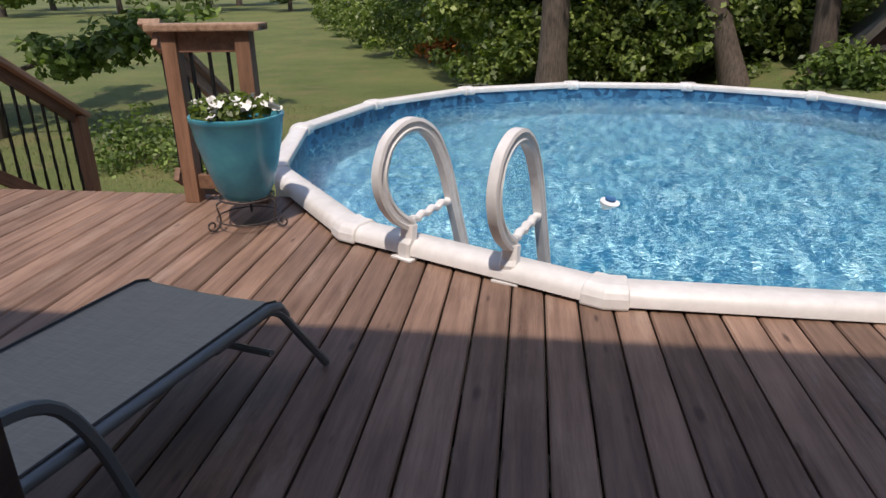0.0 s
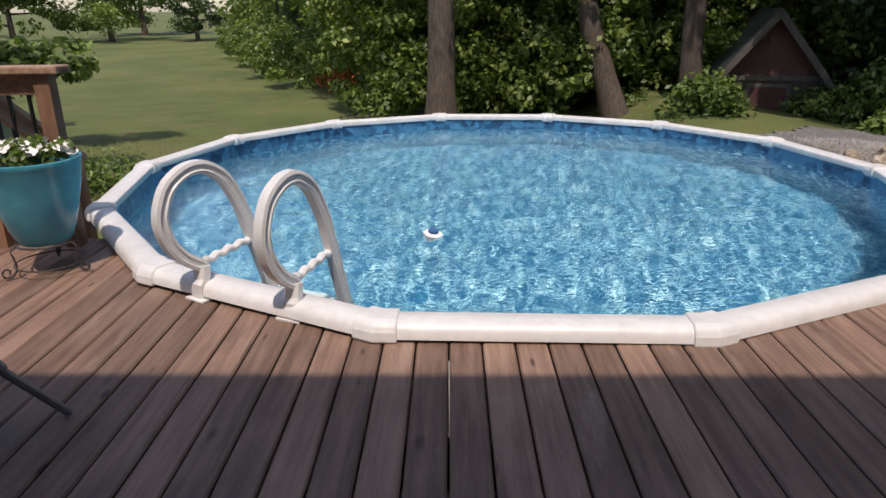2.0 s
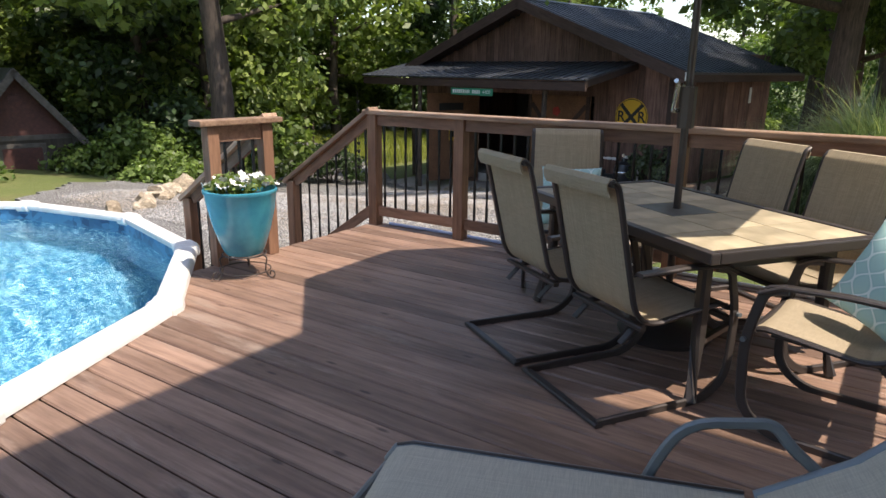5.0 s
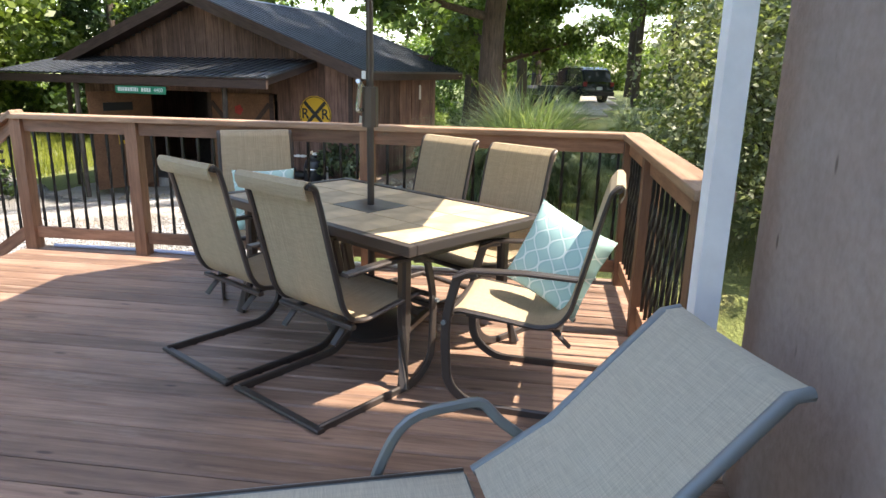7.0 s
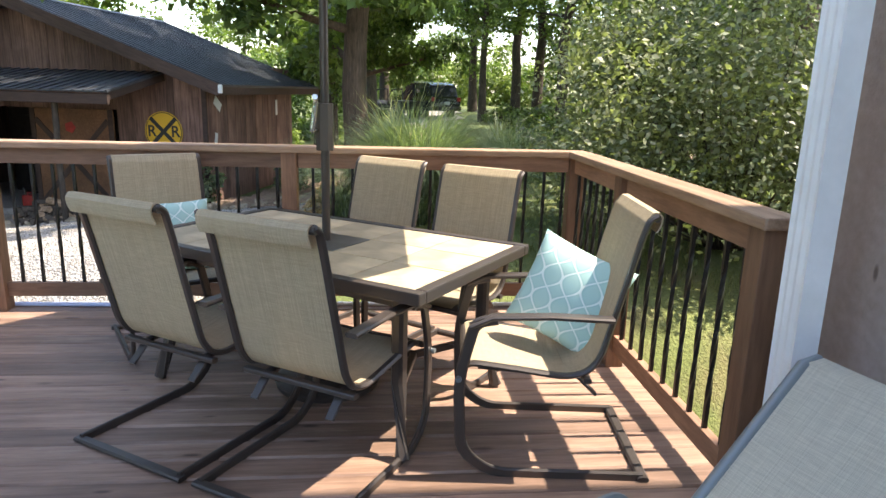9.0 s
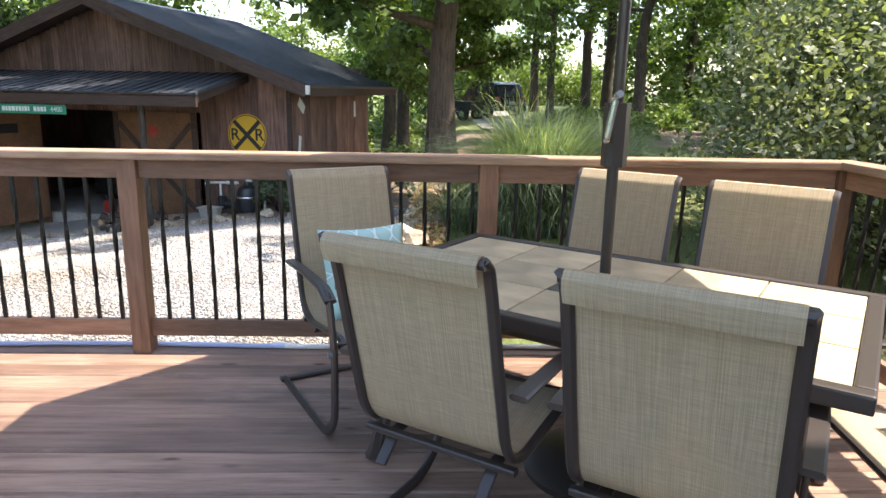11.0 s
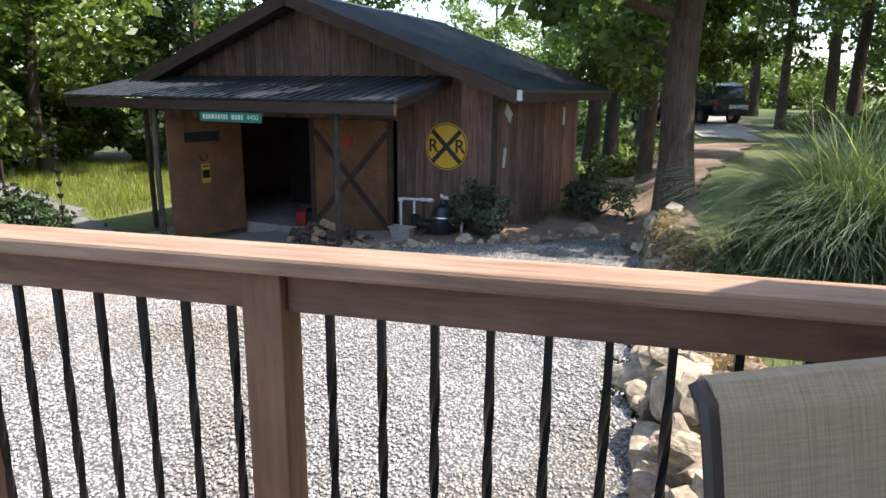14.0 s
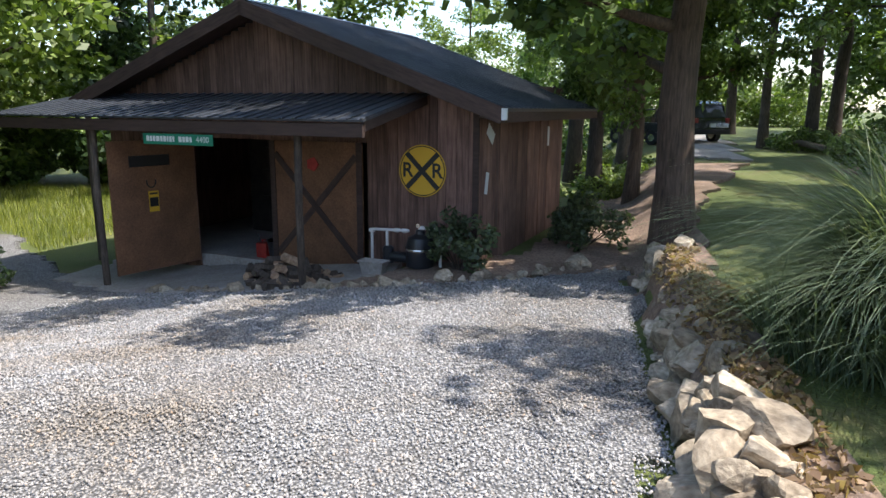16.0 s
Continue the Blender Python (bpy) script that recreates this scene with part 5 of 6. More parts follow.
def petunia_mesh():
    """Five-lobed trumpet flower."""
    bm = bmesh.new()
    c = bm.verts.new((0, 0, -0.018))
    ring = []
    for i in range(20):
        a = 2 * math.pi * i / 20
        r = 0.030 * (0.86 + 0.16 * abs(math.cos(2.5 * a)))
        ring.append((bm.verts.new((0.010 * math.cos(a), 0.010 * math.sin(a), 0.0)), bm.verts.new((r * math.cos(a), r * math.sin(a), 0.006 + 0.004 * math.cos(5 * a)))))
    for i in range(20):
        (a, b), (d, e) = ring[i], ring[(i + 1) % 20]
        bm.faces.new((c, a, d))
        bm.faces.new((a, b, e, d))
    return mesh_of("flower", bm, PETAL, True)


FLOWER = petunia_mesh()


def build_planter(m, seed):
    p = thing("flower_pot", m, "glazed blue flower pot with white petunias on a scrolled iron stand", "planter", "blue flower pots")
    r_ = random.Random(seed)
    part("pot", lathe([(0.0, 0.175), (0.125, 0.175), (0.15, 0.22), (0.195, 0.36), (0.228, 0.50), (0.243, 0.60), (0.252, 0.615), (0.250, 0.63), (0.236, 0.632), (0.232, 0.60), (0.21, 0.53), (0.0, 0.53)], 40), GLAZE, p, smooth=True)
    part("soil", lathe([(0.0, 0.575), (0.12, 0.585), (0.228, 0.572)], 24), SOIL, p)
    st = part("stand", sweep([(0.15 * math.cos(a), 0.15 * math.sin(a), 0.172) for a in np.linspace(0, 2 * math.pi, 25)[:-1]], circle(0.006, 6), closed=True), BRONZE, p, "scrolled iron stand")
    for k in range(3):
        a = math.radians(k * 120 + 210)
        pts = [(0.15, 0.172), (0.185, 0.16), (0.17, 0.10), (0.165, 0.05), (0.20, 0.012), (0.235, 0.02), (0.245, 0.05), (0.22, 0.07), (0.20, 0.052), (0.208, 0.035)]
        pts = [(r * math.cos(a), r * math.sin(a), z) for r, z in pts]
        part("stand_leg", sweep(fillet(pts, 0.02, 2), circle(0.0055, 6)), BRONZE, st)
    part("stand_ring", sweep([(0.175 * math.cos(a), 0.175 * math.sin(a), 0.055) for a in np.linspace(0, 2 * math.pi, 25)[:-1]], circle(0.004, 6), closed=True), BRONZE, st)
    cs = [(0.19 * math.sqrt(r_.random()) * math.cos(t), 0.19 * math.sqrt(r_.random()) * math.sin(t), 0.64 + 0.05 * r_.random()) for t in [r_.uniform(0, 6.28) for _ in range(26)]]
    ob = new("foliage", leaf_mesh("foliage", cs, [0.07] * 26, 26, 0.026, LEAF2))
    ob.parent = p
    for _ in range(34):
        a, q = r_.uniform(0, 6.283), 0.24 * math.sqrt(r_.random())
        shared("flower", FLOWER, p, pose(q * math.cos(a), q * math.sin(a), 0.705 - 0.9 * q * q + r_.uniform(-0.015, 0.02), r_.uniform(-50, 30), r_.uniform(-40, 40), r_.uniform(0, 360)))
    return p


build_planter(pose(-2.185, 5.11, 0, 0, 0, 20), 3)
build_planter(pose(3.17, 5.06, 0, 0, 0, 75), 8)

# ---- pool ladder and float ----


def build_handrail(fx, fy):
    d = Vector((PX - fx, PY - fy, 0)).normalized()
    h = thing("ladder_handrail", Matrix.Translation((fx, fy, 0)) @ pose(0, 0, 0, 0, 0, math.degrees(math.atan2(-d.x, d.y))), "white resin pool ladder handrail bolted to the deck", "pool ladder", "pool ladder handrails")
    loop = [(0.0, 0.02, 0.10), (0.0, 0.035, 0.165), (0.0, -0.06, 0.225), (0.0, -0.135, 0.32), (0.0, -0.165, 0.45), (0.0, -0.105, 0.59), (0.0, 0.0, 0.65), (0.0, 0.10, 0.655), (0.0, 0.21, 0.59), (0.0, 0.30, 0.43), (0.0, 0.42, 0.02), (0.0, 0.60, -0.62)]
    part("loop", sweep(fillet(loop, 0.08, 3), [(0.032, -0.022), (0.032, 0.022), (0.016, 0.028), (0.010, 0.020), (-0.010, 0.020), (-0.016, 0.028), (-0.032, 0.022), (-0.032, -0.022), (-0.016, -0.028), (-0.010, -0.020), (0.010, -0.020), (0.016, -0.028)], up=(1, 0, 0)), VINYL, h, smooth=True)
    part("foot_plate", box((0, 0, 0.006), (0.13, 0.09, 0.012), 0.003), VINYL, h)
    part("foot_post", sweep([(0, 0, 0.01), (0, 0.0, 0.08), (0, 0.02, 0.10), (0, 0.032, 0.17)], [(a * 1.0, b) for a, b in rrect(0.075, 0.06, 0.012)], up=(0, 1, 0)), VINYL, h)
    wave = [(0.0, 0.05 + 0.30 * i / 24, 0.185 + 0.035 * i / 24 + 0.007 * math.cos(i * math.pi / 3)) for i in range(25)]
    part("hand_grip", sweep(wave, rrect(0.04, 0.03, 0.008)), VINYL, h, smooth=True)


build_handrail(-1.205, 4.71)
build_handrail(-0.693, 4.48)
rungs = thing("ladder_steps", pose(-1.02 + 0.42 * 0.5, 4.66 + 0.9 * 0.5, -0.25, 0, 0, -26), "white resin ladder steps under the pool water", "ladder steps")
for i in range(3):
    part("step", box((0, 0.10 * i, -0.27 * i), (0.5, 0.13, 0.035), 0.006), VINYL, rungs)
part("upright", sweep([(-0.25, -0.04, 0.1), (-0.25, 0.25, -0.75)], rrect(0.04, 0.04)), VINYL, rungs)
part("upright", sweep([(0.25, -0.04, 0.1), (0.25, 0.25, -0.75)], rrect(0.04, 0.04)), VINYL, rungs)
FLOATBLUE = mat("blue_plastic", (0.03, 0.12, 0.28), 0.4)
fl = thing("chlorine_float", pose(-0.10, 5.98, WATER_Z, 8, 10) @ Matrix.Scale(0.72, 4), "white and blue floating chlorine dispenser in the pool", "pool float")
part("body", lathe([(0.0, -0.14), (0.05, -0.14), (0.055, -0.02), (0.085, -0.015), (0.09, 0.02), (0.05, 0.035), (0.0, 0.035)], 20), VINYL, fl, smooth=True)
part("cap", lathe([(0.05, 0.03), (0.05, 0.055), (0.0, 0.06)], 16), FLOATBLUE, fl, "blue screw cap")

# ---- yard: rocks, gravel, plants ----


def rock_mesh(seed, sub=2):
    bm = bmesh.new()
    bmesh.ops.create_icosphere(bm, subdivisions=sub, radius=0.5)
    r_ = random.Random(seed)
    cuts = [(Vector((r_.gauss(0, 1), r_.gauss(0, 1), r_.gauss(0, 1))).normalized(), r_.uniform(0.20, 0.37)) for _ in range(17)]
    for v in bm.verts:
        for n_, d in cuts:
            k = v.co.dot(n_) - d
            if k > 0:
                v.co -= n_ * k
        v.co *= 1 + 0.10 * noise.noise(v.co * 3 + Vector((seed * 7, 0, 0))) + 0.05 * noise.noise(v.co * 9)
    return mesh_of("rock", bm, STONE)


ROCKS = [rock_mesh(i, 3) for i in range(10)]


def rock_row(owner, path, n, size, layers=1, width=0.12, seed=1):
    r_ = random.Random(seed)
    pts = [Vector((x, y, 0)) for x, y in path]
    lens = [(b - a).length for a, b in zip(pts, pts[1:])]
    for k in range(n):
        d = sum(lens) * (k + r_.uniform(0.1, 0.9)) / n
        for a, b, L in zip(pts, pts[1:], lens):
            if d <= L:
                break
            d -= L
        c = a.lerp(b, min(1, d / L))
        for lay in range(layers):
            s = size * r_.choice((0.7, 0.85, 1.0, 1.1, 1.25, 1.6)) * r_.uniform(0.9, 1.1)
            x, y = c.x + r_.uniform(-width, width), c.y + r_.uniform(-width, width) - 0.07 * lay
            shared("rock", r_.choice(ROCKS), owner, pose(x, y, ground_z(x, max(y, 3.75) if x < 13 else y + 0.3) + 0.02 + s * 0.2 + lay * size * 0.52, r_.uniform(-25, 25), r_.uniform(-25, 25), r_.uniform(0, 360)) @ Matrix.Diagonal((s * r_.uniform(1.0, 1.5), s, s * r_.uniform(0.7, 0.95), 1)))


wall_ = thing("rock_wall", pose(0, 0, 0), "low dry-stacked wall of pale sandstone rocks beside the gravel", "rock wall")
rock_row(wall_, [(5.7, 3.38), (7.6, 3.33), (9.4, 3.26), (11.0, 3.2), (13.0, 3.1), (15.0, 3.0)], 84, 0.29, 3, 0.13, 2)
edge_ = thing("rock_edging", pose(0, 0, 0), "row of small sandstone rocks edging the barn bed", "rock edging")
rock_row(edge_, [(14.3, 10.9), (14.0, 9.4), (13.7, 7.75), (13.62, 6.2), (14.5, 5.0), (15.7, 3.9)], 48, 0.24, 1, 0.08, 5)
edge2 = thing("rock_edging", pose(0, 0, 0), "scattered pale rocks beside the pool and drive", "rock edging")
rock_row(edge2, [(4.7, 9.9), (5.5, 10.4), (6.4, 11.0), (8.0, 12.6)], 24, 0.3, 1, 0.22, 7)


def gravel_chips():
    n = 110000
    r_ = np.random.default_rng(11)
    x = r_.uniform(5.2, 14.6, n)
    y = r_.uniform(3.45, 12.0, n)
    keep = r_.uniform(0, 1, n) < np.clip(1.25 - (x - 6) / 11, 0.25, 1)
    pts = [(a, b) for a, b, k_ in zip(x, y, keep) if k_ and inside(a, b, YARD)]
    P = np.array([(a, b, ground_z(a, b) + 0.036) for a, b in pts])
    n = len(P)
    base = np.array([(1, 0, 0), (-0.5, 0.87, 0), (-0.5, -0.87, 0), (0, 0, 0.75), (0, 0, -0.6)], float)
    s = r_.uniform(0.008, 0.021, n)
    V = base[None] * s[:, None, None] * r_.uniform(0.6, 1.3, (n, 5, 1))
    q = r_.normal(size=(n, 4))
    q /= np.linalg.norm(q, axis=1)[:, None]
    w, a, b, c = q.T
    R = np.stack([1 - 2 * (b * b + c * c), 2 * (a * b - c * w), 2 * (a * c + b * w), 2 * (a * b + c * w), 1 - 2 * (a * a + c * c), 2 * (b * c - a * w), 2 * (a * c - b * w), 2 * (b * c + a * w), 1 - 2 * (a * a + b * b)], 1).reshape(n, 3, 3)
    V = np.einsum("nij,nkj->nki", R, V) + P[:, None]
    F = np.array([(0, 1, 3), (1, 2, 3), (2, 0, 3), (1, 0, 4), (2, 1, 4), (0, 2, 4)])
    F = (F[None] + 5 * np.arange(n)[:, None, None]).reshape(-1, 3)
    tagged(new("gravel_chips", raw("gravel_chips", V.reshape(-1, 3), F, CHIP)), "loose grey and white crushed stone on the yard", "gravel", kind="stuff")


gravel_chips()


def blades(name, spots, h, wd, material, label, category, bend=0.5, kind="stuff", seg=1, spread=1.0, m=None):
    """Blades of grass as narrow strips; spots are roots."""
    r_ = np.random.default_rng(len(spots))
    P = np.asarray(spots, float)
    n = len(P)
    a = r_.uniform(0, 2 * math.pi, n)
    d = np.stack([np.cos(a), np.sin(a), 0 * a], 1)
    sd = np.stack([-np.sin(a), np.cos(a), 0 * a], 1)
    H = h * r_.uniform(0.55, 1.2, n)[:, None]
    out = H * bend * r_.uniform(0.3, 1.3, n)[:, None]
    rows = []
    for i in range(seg + 1):
        t = i / seg
        c = P + d * out * t ** 1.6 + np.array([0, 0, 1]) * H * (t - 0.55 * bend * t ** 3 * np.clip(out / H / bend, 0, 1.4))
        w_ = wd * (1 - t) ** 0.7 * 0.5 + 0.0004
        rows.append(np.stack([c - sd * w_, c + sd * w_], 1))
    V = np.concatenate(rows, 1)
    k = 2 * (seg + 1)
    F = np.array([(2 * i, 2 * i + 1, 2 * i + 3, 2 * i + 2) for i in range(seg)])
    F = (F[None] + k * np.arange(n)[:, None, None]).reshape(-1, 4)
    ob = tagged(new(name, raw(name, V.reshape(-1, 3), F, material)), label, category, kind=kind)
    return ob


def scatter(n, x0, x1, y0, y1, test):
    r_ = np.random.default_rng(n)
    out = []
    for x, y in zip(r_.uniform(x0, x1, n), r_.uniform(y0, y1, n)):
        if test(x, y):
            out.append((x, y, ground_z(x, y) - 0.01))
    return out


blades("lawn_grass", scatter(16000, 5.3, 13, -3.0, 3.2, lambda x, y: y < 2.85 + 0.3 * noise.noise((x, y, 0)) and noise.noise((x * 0.8, y * 0.8, 3)) > -0.25), 0.075, 0.006, BLADE, "thin lawn grass with bare patches", "grass", 0.6)
blades("lawn_grass", scatter(22000, -13, -2.0, 5.9, 16, lambda x, y: math.hypot(x - PX, y - PY) > PR + 0.2), 0.06, 0.007, BLADE, "mown lawn grass below the deck steps", "grass", 0.6)


STALK = leafy("seed_stalk", (0.26, 0.27, 0.17), (0.46, 0.46, 0.33), 0.6)


def tuft(x, y, n, r, h, name, label, stalks=160):
    r_ = np.random.default_rng(n)
    q, a = r * np.sqrt(r_.uniform(0, 1, n)) * 0.55, r_.uniform(0, 6.283, n)
    z = ground_z(x, y)
    ob = blades(name, np.stack([x + q * np.cos(a), y + q * np.sin(a), np.full(n, z)], 1), h, 0.013, REED, label, "ornamental grass", 0.95, kind="thing", seg=7)
    del ob["kind"]
    st = blades("seed_stalks", np.stack([x + 0.5 * q[:stalks] * np.cos(a[:stalks]), y + 0.5 * q[:stalks] * np.sin(a[:stalks]), np.full(stalks, z)], 1), h * 1.22, 0.010, STALK, "pale arching seed stalks", "", 0.8, kind="", seg=9)
    st.parent = ob
    m = n // 3
    sk = blades("skirt_blades", np.stack([x + 1.75 * q[:m] * np.cos(a[:m]), y + 1.75 * q[:m] * np.sin(a[:m]), np.full(m, z - 0.03)], 1), h * 0.52, 0.012, REED, "", "", 1.1, kind="", seg=5)
    sk.parent = ob
    return ob


tuft(9.85, 1.78, 6200, 1.05, 1.62, "ornamental_grass", "large clump of arching silver-green ornamental grass")
tuft(13.4, -0.2, 1800, 0.9, 1.3, "ornamental_grass", "arching ornamental grass clump behind the rock wall")


def build_bush(x, y, r, h, material, leaf, n, per, label, name="shrub"):
    b = thing(name, pose(x, y, ground_z(x, y) + 0.02), label, "shrub")
    bm = bmesh.new()
    cs, rs = [], []
    for i in range(n):
        a, q = rng.uniform(0, 6.283), r * math.sqrt(rng.uniform(0, 1))
        top = Vector((q * math.cos(a), q * math.sin(a), h * rng.uniform(0.25, 1.0) * (1 - 0.45 * (q / r) ** 2)))
        if i % 2 == 0:
            limb(bm, (top.x * 0.1, top.y * 0.1, 0), top, 0.012, 0.003, float(i), 4)
        cs.append(top[:])
        rs.append(r * rng.uniform(0.2, 0.34))
    part("stem_frame", bm, BARK, b)
    ob = new("foliage", leaf_mesh("foliage", cs, rs, per, leaf, material, 0.8))
    ob.parent = b
    return b


def dry_leaves():
    r_ = np.random.default_rng(8)
    cs = [(x, y, ground_z(x, y) + 0.055) for x, y in zip(r_.uniform(6.2, 15, 6500), r_.uniform(2.5, 3.2, 5000)) if y > 2.78 + 0.2 * noise.noise((x * 1.5, 0, 4))]
    tagged(new("dry_leaves", leaf_mesh("dry_leaves", cs, [0.03] * len(cs), 1, 0.045, DRYLEAF, 0.3)), "fallen reddish-brown leaves along the rock wall", "leaf litter", kind="stuff")


dry_leaves()
p_ = on_barn(-0.35, 0.15)
build_bush(p_.x, p_.y, 0.52, 0.95, SHRUBLEAF, 0.055, 34, 60, "grey-green azalea shrub in front of the barn")
build_bush(17.2, 4.05, 0.72, 0.95, SHRUBLEAF, 0.06, 40, 60, "grey-green shrub beside the barn wall")
build_bush(7.7, -1.75, 2.1, 3.2, PALE, 0.036, 220, 300, "large pale green variegated shrub beyond the deck", "large_shrub")
build_bush(13.5, 14.2, 0.8, 1.2, LEAF3, 0.06, 40, 90, "dark evergreen shrub by the gravel drive")

# ---- things at the barn ----
PVC = mat("white_pvc", (0.72, 0.72, 0.70), 0.4)
TANK = mat("black_tank", (0.02, 0.022, 0.026), 0.35)


def build_pump():
    p = thing("pool_pump", barn_spot(-0.35, 0.95), "pool filter tank and pump with white pipes beside the barn", "pool pump")
    part("tank", lathe([(0.0, 0.0), (0.22, 0.0), (0.23, 0.10), (0.23, 0.34), (0.19, 0.46), (0.08, 0.52), (0.07, 0.58), (0.0, 0.6)], 24), TANK, p, smooth=True, m=pose(0, -0.1, 0.05))
    part("clamp", lathe([(0.235, 0.26), (0.24, 0.28), (0.235, 0.30)], 24), CHROME, p, m=pose(0, -0.1, 0.05))
    part("pump_body", sweep([(0.0, 0.12, 0.16), (0.0, 0.42, 0.16)], circle(0.085, 14)), TANK, p, smooth=True)
    part("pump_basket", lathe([(0.0, 0.05), (0.09, 0.05), (0.09, 0.3), (0.06, 0.33), (0.0, 0.33)], 16), TANK, p, smooth=True, m=pose(0, 0.48, 0))
    for pts in ([(0, -0.45, 0.0), (0, -0.45, 0.66), (0, -0.1, 0.66)], [(0, 0.78, 0.0), (0, 0.78, 0.58), (0, 0.1, 0.60)], [(0, 0.50, 0.33), (0, 0.50, 0.60)]):
        part("pipe", sweep(fillet(pts, 0.03, 3), circle(0.024, 10)), PVC, p, smooth=True)
    for y, z in ((-0.45, 0.64), (0.78, 0.56), (0.32, 0.595), (0.18, 0.597), (-0.12, 0.66)):
        part("fitting", sweep([(0, y - 0.04, z), (0, y + 0.04, z)], circle(0.035, 10)), PVC, p)
    part("gauge", lathe([(0.0, 0.0), (0.035, 0.0), (0.035, 0.02), (0.0, 0.02)], 14), CHROME, p, m=pose(-0.02, -0.08, 0.70, 0, -90))


build_pump()
pl = thing("plant_trough", barn_spot(-0.75, 1.5, 90), "weathered white rectangular plant trough on the ground", "planter")
bm = bmesh.new()
v_ = bm_box(bm, (0, 0, 0.11), (0.42, 0.2, 0.22))
for q in bm.verts:
    if q.co.z < 0.05:
        q.co.x *= 0.82
        q.co.y *= 0.75
top_ = max(bm.faces, key=lambda f: f.calc_center_median().z)
bmesh.ops.inset_region(bm, faces=[top_], thickness=0.02)
bmesh.ops.translate(bm, vec=(0, 0, -0.05), verts=top_.verts[:])
part("trough", bm, CONCRETE, pl)
part("rim", sweep([(-0.22, -0.11, 0.215), (0.22, -0.11, 0.215), (0.22, 0.11, 0.215), (-0.22, 0.11, 0.215)], rrect(0.025, 0.03), closed=True), CONCRETE, pl)

LOGEND = speckled("cut_wood", (0.20, 0.12, 0.07), (0.42, 0.29, 0.19), 0.85, 20, 4, 0.25)


def build_woodpile():
    w = thing("firewood_pile", barn_spot(-1.35, 2.75), "heap of split firewood under the barn porch", "firewood")
    r_ = random.Random(5)
    meshes = []
    for i in range(5):
        prof = [(0.07 * math.cos(a) * r_.uniform(0.7, 1.1), 0.07 * math.sin(a) * r_.uniform(0.7, 1.1)) for a in np.linspace(0, 2 * math.pi, 6)[:-1]]
        meshes.append(mesh_of("log", sweep([(0, -0.19, 0), (0, 0.19, 0)], prof), LOGEND if i % 2 else BARK))
    for i in range(70):
        a, q = r_.uniform(0, 6.283), math.sqrt(r_.random())
        x, y = 0.55 * q * math.cos(a), 0.8 * q * math.sin(a)
        shared("log", r_.choice(meshes), w, pose(x, y, 0.05 + 0.42 * (1 - q) * r_.uniform(0.4, 1), r_.uniform(-25, 25), r_.uniform(0, 90), r_.uniform(0, 360)))


build_woodpile()


def build_can(m, material, label, name="fuel_can"):
    c = thing(name, m, label, "container")
    part("body", box((0, 0, 0.15), (0.2, 0.26, 0.3), 0.03), material, c, smooth=True)
    part("spout", sweep([(0, 0.08, 0.29), (0, 0.12, 0.40), (0, 0.14, 0.46)], circle(0.02, 8)), BLACK, c)
    part("handle", sweep(fillet([(0, -0.10, 0.29), (0, -0.10, 0.35), (0, 0.04, 0.35), (0, 0.04, 0.29)], 0.02), circle(0.014, 8)), material, c)


build_can(BARN @ pose(0.3, 4.6, -1.4), RUST, "red plastic fuel can inside the barn door")
bk = thing("storage_tub", BARN @ pose(0.35, 4.25, -1.4), "grey plastic storage tub inside the barn door", "tub")
part("body", lathe([(0.0, 0.0), (0.2, 0.0), (0.25, 0.36), (0.265, 0.37), (0.24, 0.36), (0.19, 0.02), (0.0, 0.02)], 20), TANK, bk, smooth=True)

# ---- vehicles up the drive ----
CARPAINT = mat("dark_car_paint", (0.012, 0.014, 0.018), 0.18, 0.3)
bsdf(CARPAINT).inputs["Coat Weight"].default_value = 1.0
CARGLASS = mat("car_glass", (0.02, 0.025, 0.03), 0.05)
TYRE = mat("tyre_rubber", (0.015, 0.015, 0.015), 0.8)
LAMPRED = mat("tail_lamp", (0.25, 0.01, 0.01), 0.3)


def profile_body(prof, w, taper=1.0):
    """A side outline [(y, z)...] given width, with rounded edges."""
    bm = bmesh.new()
    a = [bm.verts.new((-w / 2, y, z)) for y, z in prof]
    b = [bm.verts.new((w / 2, y, z)) for y, z in prof]
    n = len(prof)
    for i in range(n):
        bm.faces.new((a[i], a[(i + 1) % n], b[(i + 1) % n], b[i]))
    bm.faces.new(a[::-1]), bm.faces.new(b)
    bmesh.ops.recalc_face_normals(bm, faces=bm.faces)
    bmesh.ops.bevel(bm, geom=bm.edges[:], offset=0.06, segments=2, affect="EDGES")
    return bm


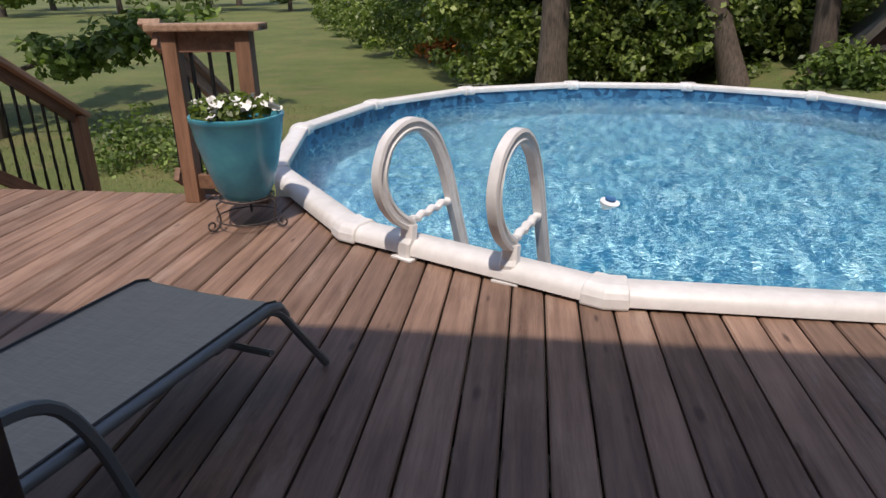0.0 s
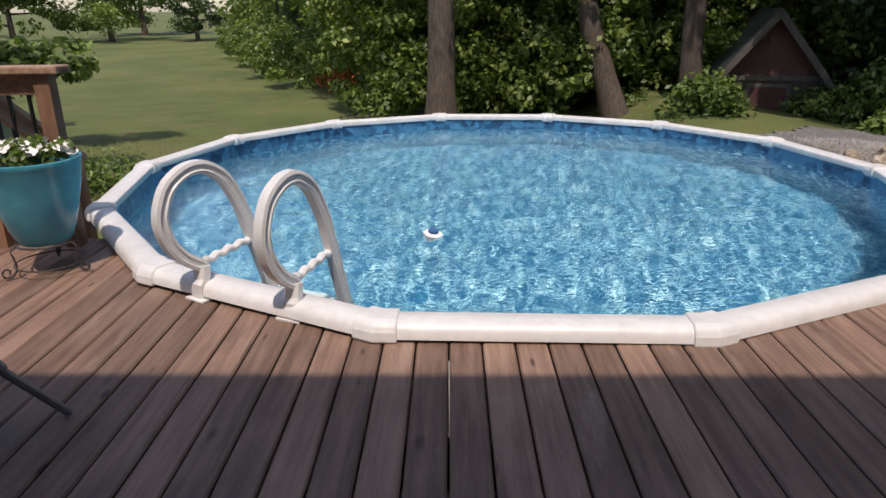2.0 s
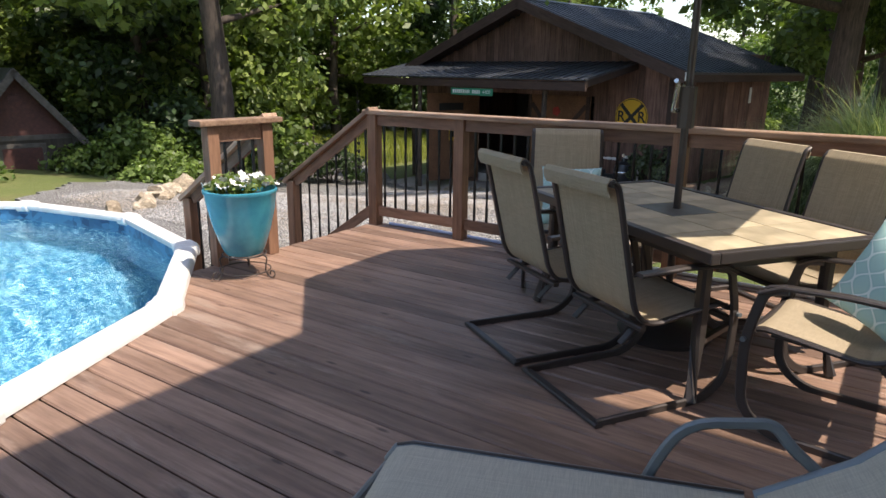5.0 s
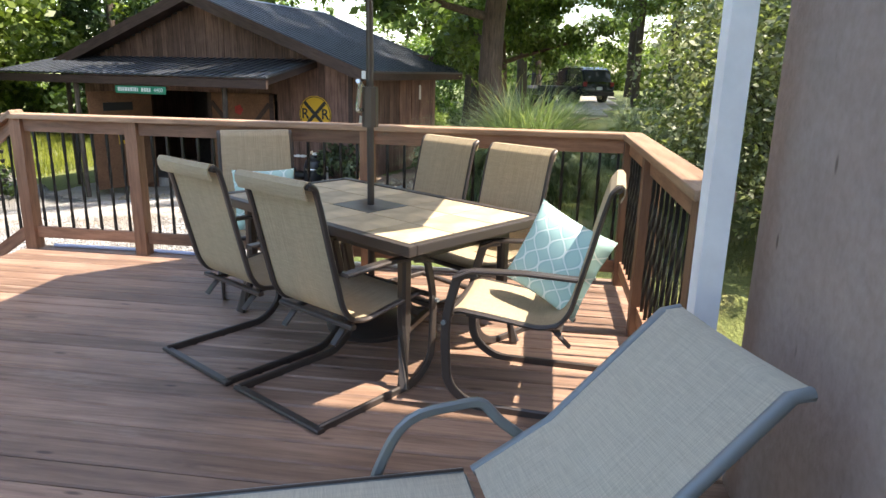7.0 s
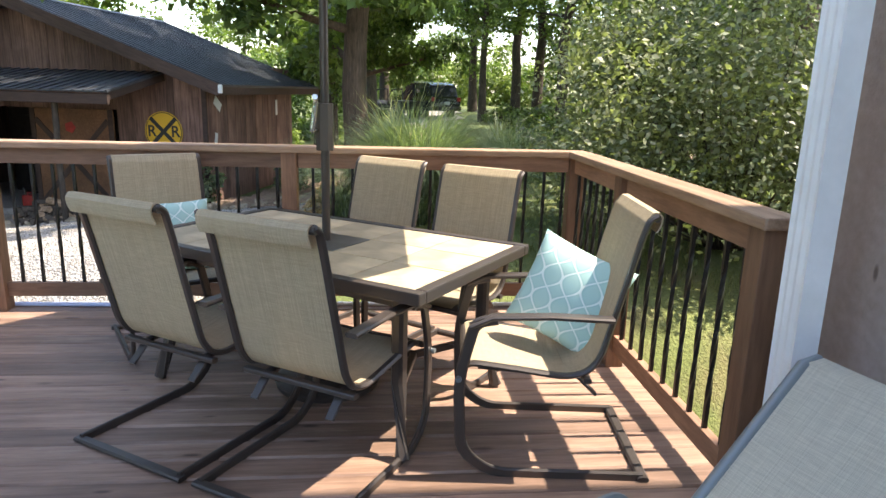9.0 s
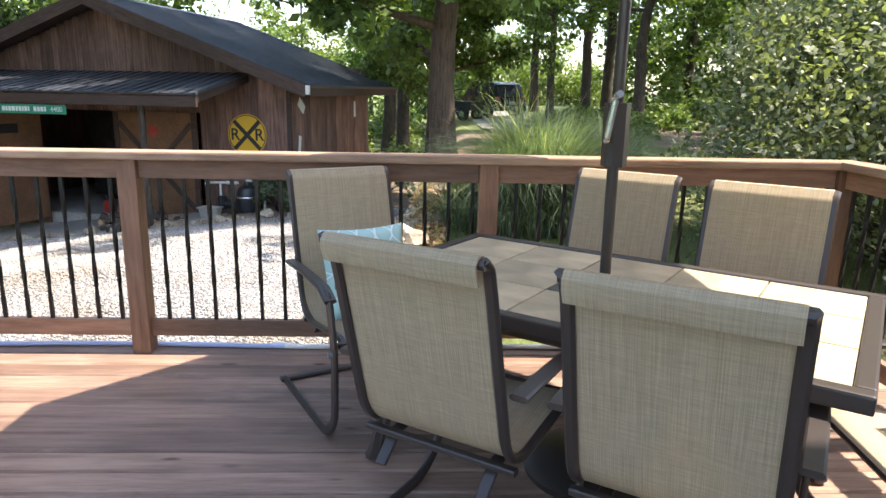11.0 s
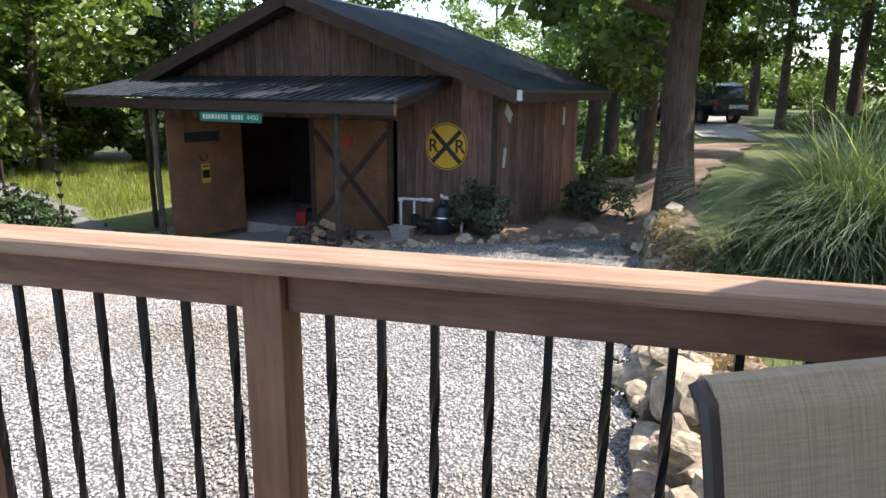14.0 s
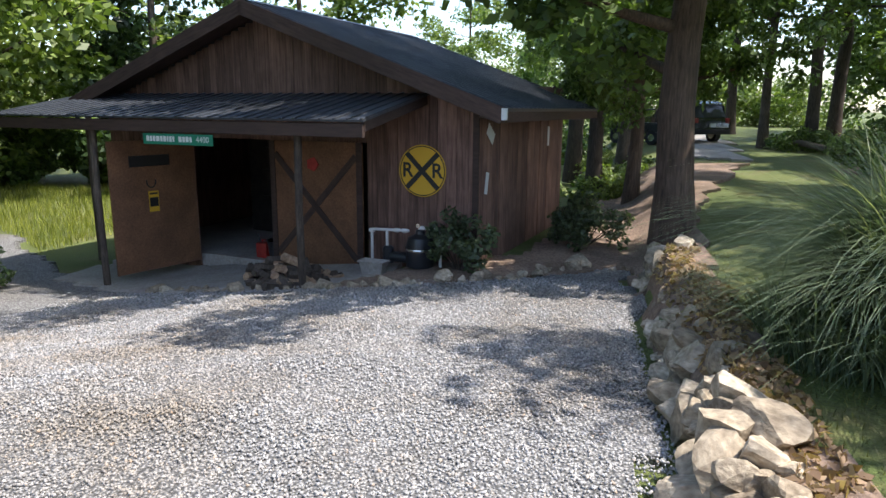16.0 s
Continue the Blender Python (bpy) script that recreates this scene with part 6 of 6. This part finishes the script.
def build_suv(m):
    v = thing("suv_car", m, "dark sport utility vehicle parked on the drive", "car")
    part("body", profile_body([(-2.3, 0.38), (-2.35, 0.8), (-2.25, 1.1), (1.3, 1.12), (2.2, 0.98), (2.32, 0.6), (2.25, 0.38)], 1.85), CARPAINT, v, smooth=True)
    part("cabin", profile_body([(-2.22, 1.06), (-2.0, 1.68), (-1.7, 1.76), (0.1, 1.76), (0.45, 1.68), (1.2, 1.06)], 1.66), CARGLASS, v, smooth=True)
    part("roof", profile_body([(-2.02, 1.66), (-1.72, 1.80), (0.1, 1.80), (0.5, 1.66)], 1.62), CARPAINT, v, smooth=True)
    for y in (-1.5, -0.55, 0.45):
        for x in (-0.83, 0.83):
            part("pillar", sweep([(x, y - 0.05, 1.06), (x * 0.97, y, 1.72)], rrect(0.06, 0.09)), CARPAINT, v)
    for x in (-0.6, 0.6):
        part("roof_rail", sweep([(x, -1.7, 1.84), (x, 0.1, 1.84)], rrect(0.04, 0.04)), CHROME, v)
    for x in (-0.8, 0.8):
        part("tail_lamp", box((x, -2.30, 0.98), (0.2, 0.08, 0.22), 0.02), LAMPRED, v)
        part("headlight", box((x * 0.85, 2.26, 0.86), (0.35, 0.1, 0.16), 0.02), CHROME, v)
    part("bumper", box((0, -2.36, 0.5), (1.8, 0.14, 0.22), 0.04), TYRE, v)
    part("number_plate", box((0, -2.40, 0.78), (0.34, 0.02, 0.16), 0.004), SIGNWHITE, v)
    for x in (-0.82, 0.82):
        for y in (-1.4, 1.45):
            w = part("wheel", sweep([(x - 0.12, y, 0.36), (x + 0.12, y, 0.36)], circle(0.36, 22)), TYRE, v)
            part("rim", sweep([(x - 0.125, y, 0.36), (x + 0.125, y, 0.36)], circle(0.22, 16)), CHROME, w)


def build_trailer(m):
    v = thing("utility_cart", m, "dark off-road utility cart parked beside the drive", "utility vehicle")
    part("bed", profile_body([(-1.4, 0.5), (-1.45, 0.95), (-0.2, 0.95), (-0.15, 0.55), (0.6, 0.55), (0.9, 0.95), (1.4, 0.85), (1.4, 0.45)], 1.4), TANK, v, smooth=True)
    for x in (-0.6, 0.6):
        part("roll_bar", sweep(fillet([(x, -0.25, 0.9), (x, -0.2, 1.55), (x, 0.5, 1.5), (x, 0.85, 0.9)], 0.1), circle(0.03, 8)), IRON, v)
        for y in (-0.95, 0.95):
            w = part("wheel", sweep([(x - 0.12, y, 0.32), (x + 0.12, y, 0.32)], circle(0.32, 18)), TYRE, v)
            part("rim", sweep([(x - 0.125, y, 0.32), (x + 0.125, y, 0.32)], circle(0.16, 12)), CHROME, w)
    part("bench", box((0, 0.15, 0.72), (1.2, 0.5, 0.16), 0.05), BLACK, v)


build_suv(pose(38.5, -0.15, ground_z(38.5, -0.15) + 0.05, 0, 0, -62))
build_trailer(pose(37.0, 1.6, ground_z(37.0, 1.6) + 0.02, 0, 0, -40))

# ---- small things ----
HOSEBLUE = mat("pale_blue_hose", (0.42, 0.50, 0.72), 0.45)
h_ = [(5.045 + 0.012 * math.sin(y * 3.1), y, 0.016) for y in np.arange(0.95, 5.3, 0.12)]
hose = thing("pool_hose", pose(0, 0, 0), "white and pale blue pool vacuum hose along the deck edge", "hose")
part("hose", sweep(h_[:24], circle(0.014, 8)), PVC, hose, smooth=True)
part("hose", sweep(h_[23:], circle(0.014, 8)), HOSEBLUE, hose, smooth=True)
part("coupling", sweep([(5.045, 3.66, 0.016), (5.05, 3.78, 0.016)], circle(0.017, 10)), PVC, hose)
chain = thing("rain_chain", pose(12.8, 12.6, 0), "dark metal rain chain of small cups", "rain chain")
for i in range(9):
    part("cup", lathe([(0.0, 0.0), (0.03, 0.0), (0.05, 0.07), (0.045, 0.075)], 10), IRON, chain, m=pose(0, 0, -1.0 + i * 0.2))
part("link_rod", sweep([(0, 0, -1.75), (0, 0, 0.9)], circle(0.006, 6)), IRON, chain)


def build_fence(pts, label):
    f = thing("wire_fence", pose(0, 0, 0), label, "fence")
    for x, y in pts:
        part("post", sweep([(x, y, ground_z(x, y) - 0.1), (x, y, ground_z(x, y) + 1.15)], circle(0.03, 6)), BARK, f)
    for z in (0.4, 0.75, 1.1):
        part("wire", sweep([(x, y, ground_z(x, y) + z) for x, y in pts], circle(0.006, 4)), IRON, f)


build_fence([(18.5, 20), (20.5, 22.5), (23, 25), (26, 27)], "thin wire fence along the sunny field")
FIELD = leafy("goldenrod", (0.10, 0.14, 0.03), (0.28, 0.30, 0.06))
blades("field_grass", scatter(26000, 15.5, 27, 15.5, 26, lambda x, y: not inside(x, y, YARD) and x > 15 + (y - 15) * 0.2), 0.32, 0.016, FIELD, "sunny field of yellow-green grass and goldenrod", "field grass", 0.4)
log = thing("fallen_log", pose(30.5, -4.0, ground_z(30.5, -4.0) + 0.1, 0, 0, -70), "fallen tree trunk lying on the leaf litter", "log")
part("log", sweep([(0, -2.6, 0.0), (0, 0, 0.12), (0, 2.6, 0.35)], circle(0.11, 10)), BARK, log)
stk = thing("garden_trellis", pose(-1.9, 13.0, GZ), "small black wire garden trellis behind the pool", "trellis")
for i in range(5):
    part("rod", sweep([(i * 0.12, 0, 0), (i * 0.12, 0, 0.9)], circle(0.008, 6)), IRON, stk)
for z in (0.45, 0.88):
    part("crossbar", sweep([(-0.02, 0, z), (0.5, 0, z)], circle(0.008, 6)), IRON, stk)
for i, (x, y) in enumerate(((-9.0, 46), (-13.2, 47))):
    mk = thing("field_marker", pose(x, y, ground_z(x, y)), "thin yellow marker stake in the far field", "stake", "field markers")
    part("stake", sweep([(0, 0, -0.1), (0, 0, 1.3)], circle(0.05, 6)), YELLOW, mk)
